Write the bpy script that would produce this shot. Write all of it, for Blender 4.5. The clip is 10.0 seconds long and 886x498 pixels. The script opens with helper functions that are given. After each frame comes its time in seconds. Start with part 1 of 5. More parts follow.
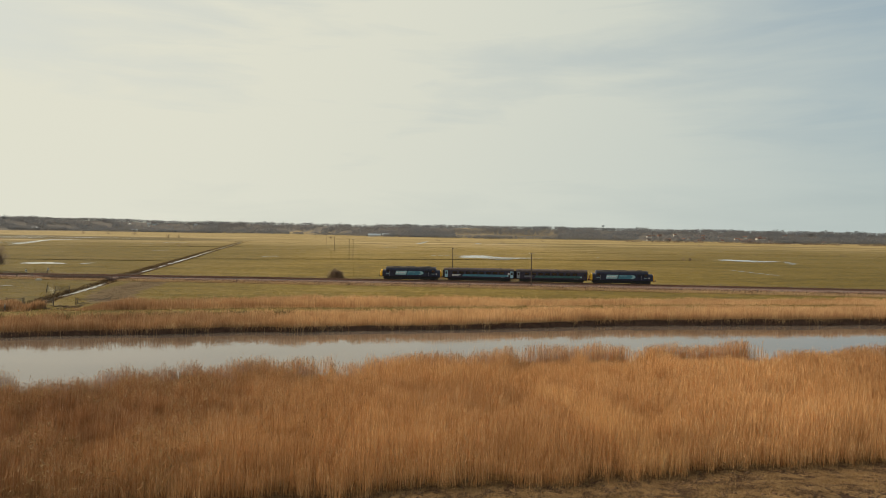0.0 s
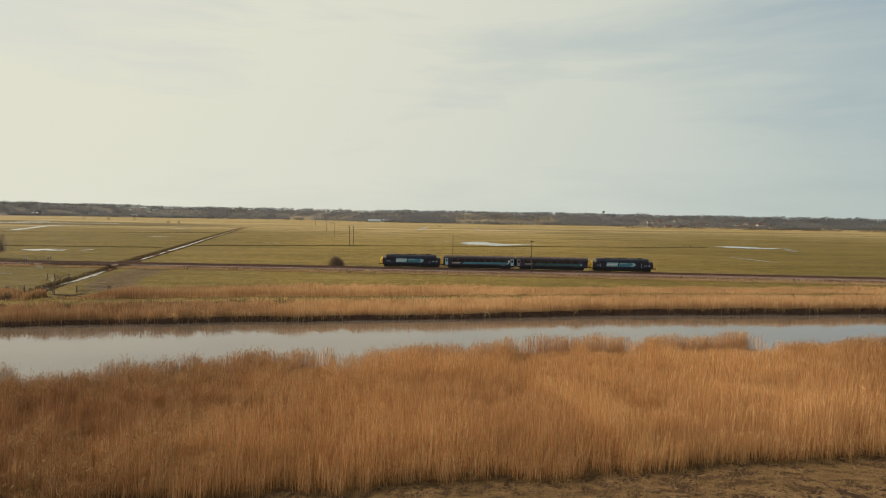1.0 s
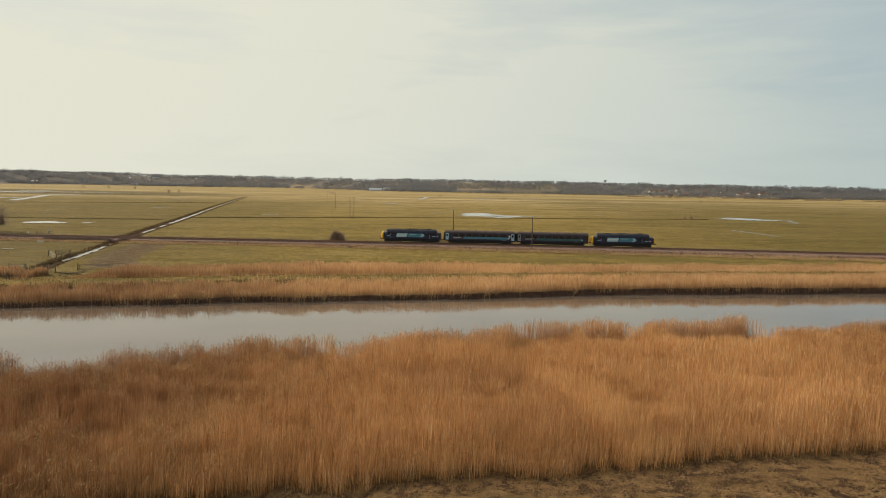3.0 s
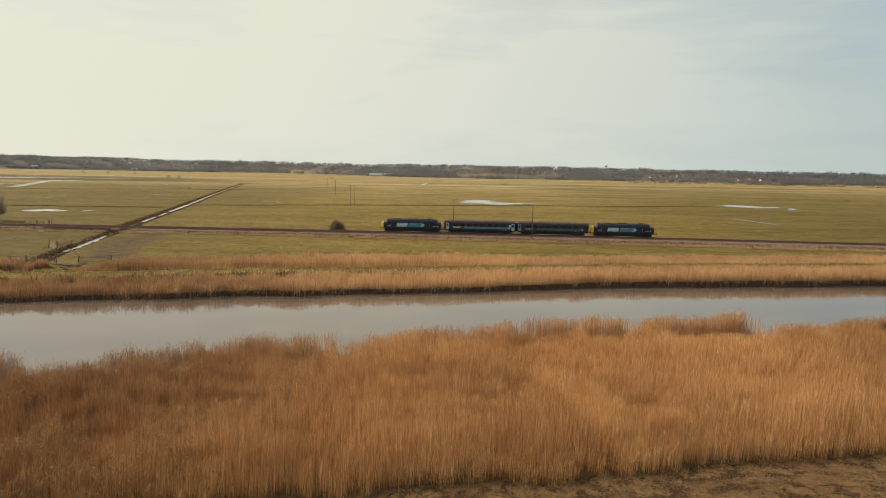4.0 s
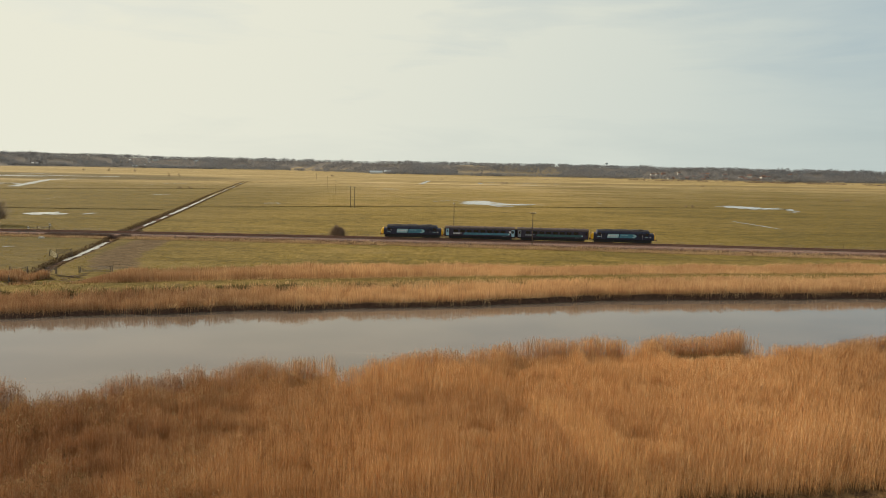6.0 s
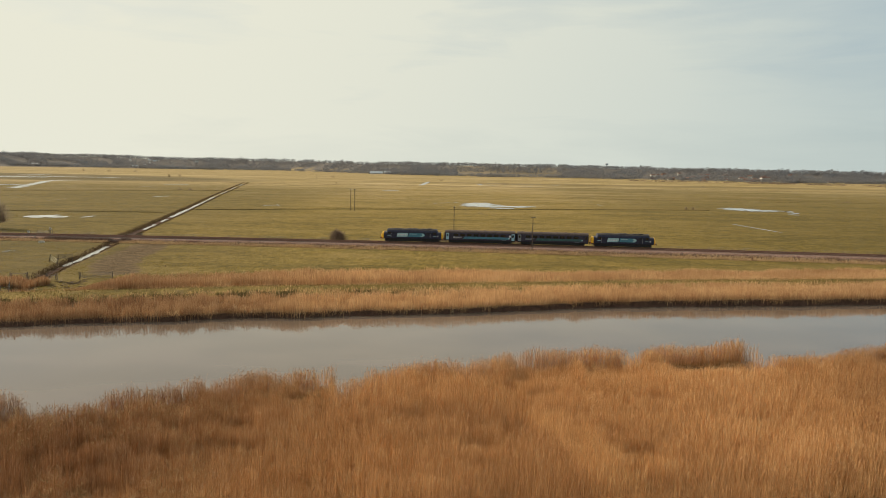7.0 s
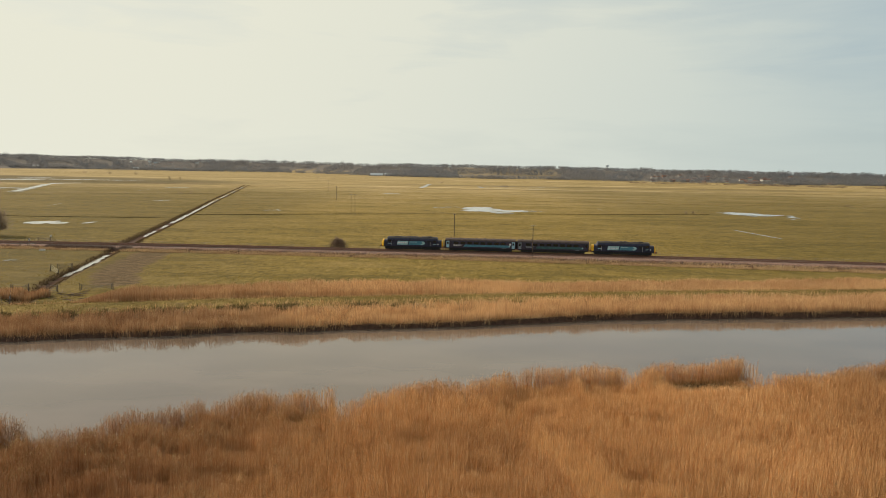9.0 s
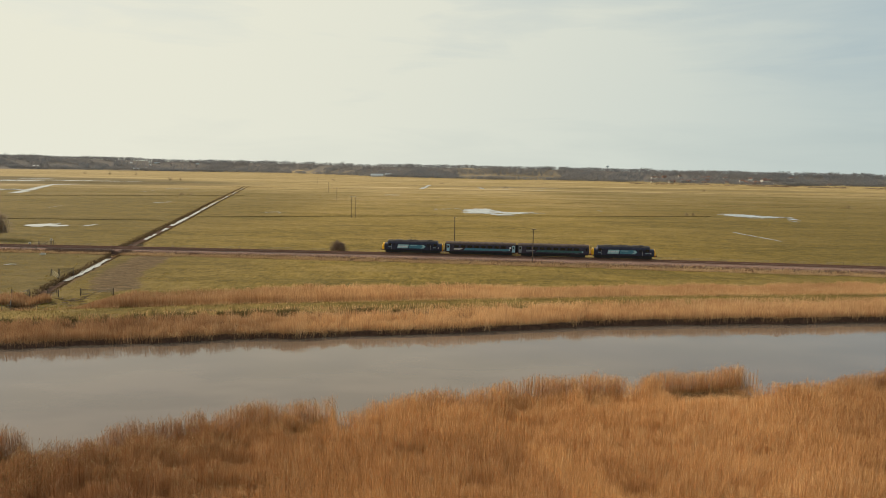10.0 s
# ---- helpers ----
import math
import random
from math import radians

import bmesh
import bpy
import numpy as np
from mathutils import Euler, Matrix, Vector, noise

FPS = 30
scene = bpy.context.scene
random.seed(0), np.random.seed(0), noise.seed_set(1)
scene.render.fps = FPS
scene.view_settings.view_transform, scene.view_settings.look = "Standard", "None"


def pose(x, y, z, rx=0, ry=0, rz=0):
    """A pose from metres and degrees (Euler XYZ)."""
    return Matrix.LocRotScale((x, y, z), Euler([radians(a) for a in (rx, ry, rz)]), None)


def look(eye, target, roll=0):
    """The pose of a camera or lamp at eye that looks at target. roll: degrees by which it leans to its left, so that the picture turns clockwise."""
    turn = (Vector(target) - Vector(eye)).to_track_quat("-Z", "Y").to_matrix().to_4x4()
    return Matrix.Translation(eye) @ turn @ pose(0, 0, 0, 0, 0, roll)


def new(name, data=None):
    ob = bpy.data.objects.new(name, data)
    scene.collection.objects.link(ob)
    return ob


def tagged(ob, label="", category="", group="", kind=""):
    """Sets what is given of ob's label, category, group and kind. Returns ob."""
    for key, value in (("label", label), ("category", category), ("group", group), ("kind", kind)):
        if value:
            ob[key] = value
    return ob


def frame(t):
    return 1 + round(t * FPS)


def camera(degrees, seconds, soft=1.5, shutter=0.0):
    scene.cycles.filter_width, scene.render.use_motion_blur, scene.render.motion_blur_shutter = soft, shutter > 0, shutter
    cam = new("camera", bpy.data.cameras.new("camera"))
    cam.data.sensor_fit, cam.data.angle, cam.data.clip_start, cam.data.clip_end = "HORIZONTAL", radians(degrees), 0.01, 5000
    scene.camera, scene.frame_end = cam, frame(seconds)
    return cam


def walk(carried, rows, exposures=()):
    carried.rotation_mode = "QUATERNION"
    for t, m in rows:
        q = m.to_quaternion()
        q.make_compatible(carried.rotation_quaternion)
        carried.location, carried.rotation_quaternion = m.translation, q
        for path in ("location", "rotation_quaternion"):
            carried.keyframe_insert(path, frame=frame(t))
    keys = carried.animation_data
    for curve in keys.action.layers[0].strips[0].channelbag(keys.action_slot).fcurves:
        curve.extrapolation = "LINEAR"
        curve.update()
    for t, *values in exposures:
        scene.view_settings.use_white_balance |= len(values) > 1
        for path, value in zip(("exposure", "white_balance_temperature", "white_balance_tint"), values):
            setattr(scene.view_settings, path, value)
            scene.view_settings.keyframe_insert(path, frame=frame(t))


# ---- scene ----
cam = camera(67.0, 10.0, soft=0.65)
# seconds, eye x y z, yaw, pitch, roll
ROWS = [
    (0, 0.448, 0.416, 14.333, 1.829, -1.290, 0.836),
    (0.5, 0.451, 0.483, 14.608, 1.836, -1.834, 0.859),
    (1, 0.457, 0.540, 14.901, 1.843, -2.522, 0.880),
    (1.5, 0.466, 0.588, 15.297, 1.851, -3.210, 0.900),
    (2, 0.477, 0.630, 15.765, 1.858, -3.900, 0.918),
    (2.5, 0.490, 0.667, 16.202, 1.866, -4.533, 0.935),
    (4, 0.536, 0.762, 18.038, 1.890, -6.489, 0.974),
    (4.5, 0.552, 0.792, 18.707, 1.898, -6.833, 0.984),
    (5, 0.568, 0.821, 19.469, 1.907, -6.894, 0.993),
    (5.5, 0.582, 0.851, 20.114, 1.915, -6.805, 1.000),
    (7, 0.616, 0.940, 21.806, 1.942, -6.748, 1.010),
    (7.5, 0.623, 0.968, 22.266, 1.951, -6.663, 1.011),
    (8, 0.626, 0.992, 22.770, 1.960, -6.691, 1.009),
    (8.5, 0.625, 1.014, 23.208, 1.970, -6.631, 1.006),
    (9, 0.620, 1.029, 23.695, 1.979, -6.631, 1.002),
    (9.5, 0.611, 1.037, 24.167, 1.989, -6.634, 0.996),
    (10, 0.596, 1.036, 24.626, 1.998, -6.602, 0.988),
]
walk(cam, [(t, pose(x, y, z, 0, 0, yaw) @ pose(0, 0, 0, 90 + pitch, 0, 0) @ pose(0, 0, 0, 0, 0, roll))
           for t, x, y, z, yaw, pitch, roll in ROWS],
     exposures=((0, -0.10), (1.0, -0.10), (2.5, -0.07), (4.0, 0.0), (7.0, 0.03), (10.0, 0.02)))

# ---- light ----
SUN_EL, SUN_AZ = radians(31), radians(-66)      # azimuth from +y towards +x
SUN_DIR = Vector((math.sin(SUN_AZ) * math.cos(SUN_EL), math.cos(SUN_AZ) * math.cos(SUN_EL), math.sin(SUN_EL)))
sun = new("sun", bpy.data.lights.new("sun", "SUN"))
sun.data.energy, sun.data.angle, sun.data.color = 4.9, radians(1.2), (1.0, 0.88, 0.71)
sun.matrix_world = look(SUN_DIR * 100, (0, 0, 0))

world = bpy.data.worlds.new("world")
scene.world = world
world.use_nodes = True


class Net:
    """Short hand for building a node tree."""

    def __init__(self, tree):
        self.tree = tree
        tree.nodes.clear()

    def put(self, kind, **props):
        node = self.tree.nodes.new(kind)
        for key, value in props.items():
            if key == "ins":
                for slot, v in value.items():
                    if isinstance(v, bpy.types.NodeSocket):
                        self.tree.links.new(v, node.inputs[slot])
                    else:
                        node.inputs[slot].default_value = v
            else:
                setattr(node, key, value)
        return node

    def math(self, op, a, b=0.0, clamp=False):
        return self.put("ShaderNodeMath", operation=op, use_clamp=clamp, ins={0: a, 1: b}).outputs[0]

    def mix(self, fac, a, b, blend="MIX"):
        return self.put("ShaderNodeMix", data_type="RGBA", blend_type=blend, ins={0: fac, 6: a, 7: b}).outputs[2]

    def noise(self, vec, scale, detail=3.0, rough=0.55, dist=0.0):
        return self.put("ShaderNodeTexNoise", ins={"Vector": vec, "Scale": scale, "Detail": detail, "Roughness": rough, "Distortion": dist}).outputs[0]

    def step(self, value, lo, hi, a=0.0, b=1.0):
        return self.put("ShaderNodeMapRange", interpolation_type="SMOOTHSTEP", ins={0: value, 1: lo, 2: hi, 3: a, 4: b}).outputs[0]

    def scaled(self, vec, s, turn=0.0):
        return self.put("ShaderNodeMapping", ins={0: vec, 2: (0, 0, turn), 3: s}).outputs[0]


def rgb(r, g, b):
    return (r, g, b, 1.0)


net = Net(world.node_tree)
way = net.put("ShaderNodeTexCoord").outputs["Generated"]
sky = net.put("ShaderNodeTexSky", sky_type="NISHITA", sun_disc=False, sun_elevation=SUN_EL, sun_rotation=SUN_AZ,
              air_density=1.0, dust_density=2.5, ozone_density=1.0).outputs[0]
toward = net.put("ShaderNodeVectorMath", operation="DOT_PRODUCT", ins={0: way, 1: tuple(SUN_DIR)}).outputs["Value"]
height = net.put("ShaderNodeSeparateXYZ", ins={0: way}).outputs[2]
# thin high cloud in broad soft bands, brighter towards the sun
bands = net.noise(net.scaled(way, (1.2, 1.2, 5.5), 0.4), 1.5, 4.0, 0.5, 0.3)
wisps = net.noise(net.scaled(way, (2.2, 2.2, 15.0), 0.2), 2.0, 5.0, 0.6, 0.6)
veil = net.math("ADD", net.math("MULTIPLY", bands, 0.72), net.math("MULTIPLY", wisps, 0.28))
glow = net.step(toward, -0.35, 0.85)
lit = net.mix(glow, rgb(5.0, 5.8, 5.65), rgb(8.0, 7.9, 6.6))
low = net.mix(glow, rgb(5.4, 6.15, 5.8), rgb(8.0, 7.95, 6.7))
thick = net.step(toward, -0.45, 0.5, 0.36, 1.0)
clear = net.math("MULTIPLY", net.step(height, 0.14, 0.34), net.step(toward, 0.35, -0.25))
thick = net.math("SUBTRACT", thick, net.math("MULTIPLY", clear, 0.45))
cover = net.math("ADD", thick, net.step(veil, 0.34, 0.64, -0.25, 0.19), clamp=True)
clouded = net.mix(cover, net.mix(0.6, sky, rgb(3.3, 4.7, 5.6)), lit)
hazy = net.mix(net.step(height, 0.0, 0.12, 0.6, 0.0), clouded, low)
back = net.put("ShaderNodeBackground", ins={0: hazy, 1: 0.1})
net.put("ShaderNodeOutputWorld", ins={0: back.outputs[0]})


# ---- materials ----
def material(name):
    m = bpy.data.materials.new(name)
    m.use_nodes = True
    return m, Net(m.node_tree)


def finish(n, colour, rough=0.8, bump=None, strength=0.4, dist=0.05, metal=0.0, spec=0.3, through_light=0.0):
    ins = {"Base Color": colour, "Roughness": rough, "Metallic": metal, "Specular IOR Level": spec}
    if bump is not None:
        ins["Normal"] = n.put("ShaderNodeBump", ins={"Height": bump, "Strength": strength, "Distance": dist}).outputs[0]
    shader = n.put("ShaderNodeBsdfPrincipled", ins=ins).outputs[0]
    if through_light:
        other = n.put("ShaderNodeBsdfTranslucent", ins={0: colour}).outputs[0]
        shader = n.put("ShaderNodeMixShader", ins={0: through_light, 1: shader, 2: other}).outputs[0]
    n.put("ShaderNodeOutputMaterial", ins={0: shader})


def plain(name, colour, rough=0.6, metal=0.0, wear=0.25, scale=3.0, spec=0.4):
    """Paint, wood or metal with stains at two scales."""
    m, n = material(name)
    at = n.put("ShaderNodeTexCoord").outputs["Object"]
    big, fine = n.noise(at, scale, 4), n.noise(at, scale * 9, 3)
    dark = tuple(c * (1 - wear) for c in colour)
    light = tuple(min(1, c * (1 + wear * 0.7)) for c in colour)
    col = n.mix(n.step(n.math("ADD", n.math("MULTIPLY", big, 0.65), n.math("MULTIPLY", fine, 0.35)), 0.35, 0.65), rgb(*dark), rgb(*light))
    finish(n, col, n.step(fine, 0.3, 0.7, rough * 0.85, min(1, rough * 1.15)), fine, 0.12, 0.02, metal, spec)
    return m


def leafy(name, tones, patch=0.06, light=0.3, grain=0.5, russet_shade=None):
    """Dry stems and grass: each blade has its own tone, with slow patches over the ground."""
    m, n = material(name)
    at = n.put("ShaderNodeNewGeometry")
    own = at.outputs["Random Per Island"]
    slow = n.noise(at.outputs["Position"], patch, 4, 0.6)
    tuft = n.noise(n.scaled(at.outputs["Position"], (1, 1, 0.12)), patch * 45, 3, 0.6)
    mid = n.noise(n.scaled(at.outputs["Position"], (1, 1, 0.3)), patch * 9, 3, 0.6)
    rest = n.math("ADD", n.math("ADD", n.math("MULTIPLY", n.step(slow, 0.32, 0.68), 0.3), n.math("MULTIPLY", n.step(mid, 0.32, 0.68), 0.3)), n.math("MULTIPLY", n.step(tuft, 0.34, 0.66), 0.4))
    mixed = n.math("ADD", n.math("MULTIPLY", own, grain), n.math("MULTIPLY", rest, 1 - grain))
    ramp = n.put("ShaderNodeValToRGB")
    for i, c in enumerate(tones):
        e = ramp.color_ramp.elements[i] if i < 2 else ramp.color_ramp.elements.new(1)
        e.position, e.color = i / (len(tones) - 1) * 0.9 + 0.05, rgb(*c)
    n.tree.links.new(mixed, ramp.inputs[0])
    col = ramp.outputs[0]
    # redder stand colour, deepened to carry the dimmer light of the western side
    if russet_shade:
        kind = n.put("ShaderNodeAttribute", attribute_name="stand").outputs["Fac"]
        col = n.mix(n.math("MULTIPLY", kind, 0.85, clamp=True), col, n.mix(1.0, col, rgb(*russet_shade), "MULTIPLY"))
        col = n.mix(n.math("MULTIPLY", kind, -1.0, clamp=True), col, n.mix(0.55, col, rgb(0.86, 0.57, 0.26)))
    finish(n, col, 0.75, spec=0.15, through_light=light)
    return m


REED = leafy("reed_straw", [(0.22, 0.094, 0.034), (0.50, 0.252, 0.093), (0.71, 0.412, 0.178), (0.90, 0.63, 0.335)], light=0.25, grain=0.66, russet_shade=(0.50, 0.42, 0.43))
REED_LEAF = leafy("reed_leaf", [(0.14, 0.060, 0.023), (0.43, 0.222, 0.085), (0.63, 0.385, 0.175), (0.82, 0.59, 0.34)], light=0.25, grain=0.8, russet_shade=(0.52, 0.44, 0.45))
REED_FAR = leafy("reed_straw_far", [(0.26, 0.134, 0.065), (0.52, 0.297, 0.138), (0.73, 0.478, 0.24), (0.89, 0.655, 0.37)], light=0.25, russet_shade=(0.50, 0.44, 0.45))
SEDGE = leafy("dead_sedge", [(0.085, 0.046, 0.018), (0.20, 0.118, 0.043), (0.36, 0.225, 0.09), (0.50, 0.36, 0.17)], grain=0.6)
PLUME = leafy("reed_plume", [(0.17, 0.10, 0.055), (0.35, 0.22, 0.12), (0.58, 0.40, 0.23)])
DEAD_GRASS = leafy("dead_grass", [(0.22, 0.132, 0.068), (0.46, 0.305, 0.16), (0.70, 0.52, 0.30)])
FIELD_GRASS = leafy("meadow_grass", [(0.14, 0.102, 0.021), (0.21, 0.148, 0.031), (0.30, 0.21, 0.054)], light=0.5)
PATH_GRASS = leafy("path_grass", [(0.10, 0.068, 0.020), (0.20, 0.138, 0.046), (0.36, 0.255, 0.11)])
BANK_GRASS = leafy("bank_grass", [(0.07, 0.038, 0.016), (0.20, 0.118, 0.05), (0.44, 0.29, 0.135)])
TWIG = leafy("bare_twigs", [(0.10, 0.07, 0.05), (0.19, 0.135, 0.10), (0.30, 0.22, 0.16)])
# paler and bluer than bare twigs: distance haze is mixed into these tones
WOODS = leafy("hazed_woodland", [(0.140, 0.158, 0.176), (0.182, 0.188, 0.198), (0.222, 0.205, 0.198), (0.152, 0.160, 0.148)], patch=0.006, light=0.5, grain=0.06)

# the ground sheet: meadow, reed litter, mud, bare bank and dead vegetation by painted zones
GROUND, n = material("marsh_ground")
pos = n.put("ShaderNodeNewGeometry").outputs["Position"]


def zone(name):
    return n.put("ShaderNodeAttribute", attribute_name=name).outputs["Fac"]


slow = n.noise(n.scaled(pos, (0.5, 1.3, 1.0), 0.2), 0.018, 4, 0.55)
mid = n.noise(n.scaled(pos, (0.6, 1.2, 1.0), 0.2), 0.15, 5, 0.62)
fine = n.noise(pos, 1.7, 5, 0.7)
tiny = n.noise(pos, 9.0, 3, 0.7)
grain2 = n.noise(n.scaled(pos, (0.7, 1.2, 1.0), 0.3), 0.55, 4, 0.65)
furrow = n.noise(n.scaled(pos, (0.05, 1.0, 1.0), 0.22), 0.22, 4, 0.7)
grassy = n.mix(n.step(mid, 0.32, 0.68), rgb(0.145, 0.102, 0.018), rgb(0.265, 0.176, 0.034))
lush = n.mix(n.step(mid, 0.3, 0.7), rgb(0.078, 0.061, 0.016), rgb(0.142, 0.101, 0.027))
grassy = n.mix(n.math("MULTIPLY", zone("lush"), 0.85), grassy, lush)
grassy = n.mix(n.step(slow, 0.42, 0.66, 0.0, 0.6), grassy, rgb(0.27, 0.180, 0.055))
grassy = n.mix(n.step(grain2, 0.50, 0.66, 0.0, 0.4), grassy, rgb(0.33, 0.225, 0.075))
grassy = n.mix(n.step(grain2, 0.48, 0.34, 0.0, 0.4), grassy, rgb(0.062, 0.050, 0.013))
grassy = n.mix(n.step(furrow, 0.62, 0.74, 0.0, 0.4), grassy, rgb(0.33, 0.24, 0.11))
grassy = n.mix(n.step(furrow, 0.38, 0.26, 0.0, 0.3), grassy, rgb(0.085, 0.062, 0.018))
grassy = n.mix(n.step(fine, 0.52, 0.68, 0.0, 0.6), grassy, rgb(0.33, 0.235, 0.095))
grassy = n.mix(n.step(fine, 0.48, 0.32, 0.0, 0.6), grassy, rgb(0.065, 0.048, 0.013))
clump = n.noise(n.scaled(pos, (1.0, 0.3, 1.0), 0.05), 0.95, 4, 0.7)
grassy = n.mix(n.step(clump, 0.50, 0.66, 0.0, 0.5), grassy, rgb(0.36, 0.25, 0.08))
grassy = n.mix(n.step(clump, 0.50, 0.34, 0.0, 0.5), grassy, rgb(0.085, 0.066, 0.016))
tussock = n.noise(n.scaled(pos, (0.7, 0.7, 1.0), 0.05), 0.34, 5, 0.75)
grassy = n.mix(n.step(tussock, 0.52, 0.66, 0.0, 0.55), grassy, rgb(0.36, 0.25, 0.085))
grassy = n.mix(n.step(tussock, 0.48, 0.34, 0.0, 0.55), grassy, rgb(0.075, 0.058, 0.014))
far_tone = n.mix(n.step(mid, 0.3, 0.7), rgb(0.26, 0.187, 0.080), rgb(0.46, 0.333, 0.162))
far_tone = n.mix(n.step(furrow, 0.5, 0.68, 0.0, 0.7), far_tone, rgb(0.46, 0.345, 0.19))
streak = n.noise(n.scaled(pos, (0.15, 1.0, 1.0), 0.1), 0.007, 6, 0.68)
far_tone = n.mix(n.step(streak, 0.54, 0.64, 0.0, 0.75), far_tone, rgb(0.62, 0.47, 0.27))
far_tone = n.mix(n.step(streak, 0.44, 0.36, 0.0, 0.6), far_tone, rgb(0.13, 0.096, 0.036))
grassy = n.mix(n.math("MULTIPLY", zone("far"), n.step(slow, 0.3, 0.6, 0.3, 0.9)), grassy, far_tone)
grassy = n.mix(n.math("MULTIPLY", zone("wet"), n.step(mid, 0.3, 0.5, 0.5, 0.9)), grassy, rgb(0.105, 0.079, 0.036))
mottle = n.noise(n.scaled(pos, (0.35, 1.0, 1.0), 0.12), 0.05, 6, 0.72)
grassy = n.mix(n.step(mottle, 0.50, 0.66, 0.0, 0.5), grassy, rgb(0.31, 0.215, 0.08))
grassy = n.mix(n.step(mottle, 0.50, 0.34, 0.0, 0.55), grassy, rgb(0.092, 0.072, 0.02))
litter = n.mix(n.step(fine, 0.3, 0.7), rgb(0.05, 0.03, 0.014), rgb(0.17, 0.095, 0.04))
pits = n.noise(n.scaled(pos, (0.9, 0.6, 1.0), 0.2), 1.0, 5, 0.65)
bare = n.mix(n.step(n.math("ADD", n.math("MULTIPLY", tiny, 0.6), n.math("MULTIPLY", pits, 0.4)), 0.36, 0.62), rgb(0.058, 0.033, 0.015), rgb(0.255, 0.150, 0.066))
bare = n.mix(n.step(grain2, 0.44, 0.34, 0.0, 0.6), bare, rgb(0.085, 0.052, 0.021))
bare = n.mix(n.step(pits, 0.49, 0.43, 0.0, 0.92), bare, rgb(0.045, 0.022, 0.012))
mud = n.mix(n.step(fine, 0.3, 0.7), rgb(0.055, 0.028, 0.020), rgb(0.125, 0.070, 0.047))
dead = n.mix(n.step(n.math("ADD", n.math("MULTIPLY", fine, 0.5), n.math("MULTIPLY", grain2, 0.5)), 0.36, 0.64), rgb(0.075, 0.050, 0.026), rgb(0.20, 0.133, 0.068))
woody = n.mix(n.step(mid, 0.3, 0.7), rgb(0.11, 0.10, 0.092), rgb(0.165, 0.142, 0.122))
grassy = n.mix(n.math("MULTIPLY", zone("lush"), 0.55), grassy, lush)
grassy = n.mix(zone("wooded"), grassy, woody)
edge = n.math("ADD", n.math("MULTIPLY", n.math("SUBTRACT", mid, 0.5), 0.9), n.math("MULTIPLY", n.math("SUBTRACT", grain2, 0.5), 0.9))
col = grassy
for key, tone in (("dead", dead), ("litter", litter), ("bare", bare), ("mud", mud)):
    col = n.mix(n.step(n.math("ADD", zone(key), edge), 0.35, 0.65), col, tone)
col = n.mix(n.step(tiny, 0.35, 0.7, 0.0, 0.22), col, rgb(0.055, 0.036, 0.014))
finish(n, col, 0.95, n.math("ADD", n.math("ADD", fine, grain2), n.math("MULTIPLY", tiny, 0.4)), 1.0, 0.3, spec=0.1)

WATER, n = material("muddy_river_water")
pos = n.put("ShaderNodeNewGeometry").outputs["Position"]
ripple = n.math("ADD", n.noise(n.scaled(pos, (2.6, 0.25, 1.0), 0.23), 1.3, 3, 0.6), n.math("MULTIPLY", n.noise(n.scaled(pos, (1.0, 1.6, 1.0), 0.23), 2.5, 3, 0.6), 0.25))
swell = n.noise(n.scaled(pos, (0.5, 1.0, 1.0), 0.23), 0.12, 3, 0.5)
silt = n.mix(n.step(swell, 0.35, 0.65), rgb(0.108, 0.080, 0.061), rgb(0.135, 0.101, 0.078))
finish(n, silt, n.step(swell, 0.4, 0.7, 0.02, 0.05), ripple, 0.085, 0.05, spec=0.5)

PUDDLE, n = material("flood_water")
pos = n.put("ShaderNodeNewGeometry").outputs["Position"]
finish(n, n.mix(n.step(n.noise(pos, 0.5, 3), 0.35, 0.65), rgb(0.20, 0.18, 0.15), rgb(0.30, 0.275, 0.235)), 0.16, n.noise(pos, 1.2, 3), 0.2, 0.05, spec=0.9)

BALLAST = plain("ballast", (0.25, 0.155, 0.12), 0.95, wear=0.5, scale=2.0, spec=0.1)
RAIL_STEEL = plain("rusty_rail", (0.24, 0.125, 0.085), 0.7, 0.0, 0.3)
SLEEPER = plain("sleeper", (0.19, 0.135, 0.11), 0.9, wear=0.4)
POST_WOOD = plain("weathered_post", (0.13, 0.10, 0.075), 0.9, wear=0.4, scale=4)
POLE_WOOD = plain("creosoted_pole", (0.10, 0.07, 0.05), 0.85, wear=0.35, scale=2)
WIRE = plain("galvanised_wire", (0.25, 0.24, 0.23), 0.5, 0.7)
GATE_STEEL = plain("grey_gate_steel", (0.16, 0.13, 0.105), 0.55, 0.3)
WHITE_PAINT = plain("white_paint", (0.72, 0.70, 0.65), 0.6, wear=0.15)
CREAM_WOOD = plain("pale_split_wood", (0.55, 0.47, 0.31), 0.8, wear=0.2)
NAVY = plain("navy_paint", (0.030, 0.030, 0.052), 0.5, wear=0.3, scale=1.2, spec=0.3)
COACH_NAVY = plain("coach_navy_paint", (0.043, 0.034, 0.050), 0.55, wear=0.25, scale=1.2, spec=0.3)
COACH_ROOF = plain("grimy_roof", (0.078, 0.052, 0.045), 0.75, wear=0.35, scale=1.5)
LOCO_ROOF = plain("dark_roof", (0.048, 0.040, 0.040), 0.75, wear=0.4, scale=1.5)
TEAL = plain("teal_paint", (0.06, 0.205, 0.265), 0.4, wear=0.15, scale=1.5, spec=0.5)
TEAL_DULL = plain("grimy_teal_paint", (0.04, 0.11, 0.105), 0.5, wear=0.25, scale=1.5)
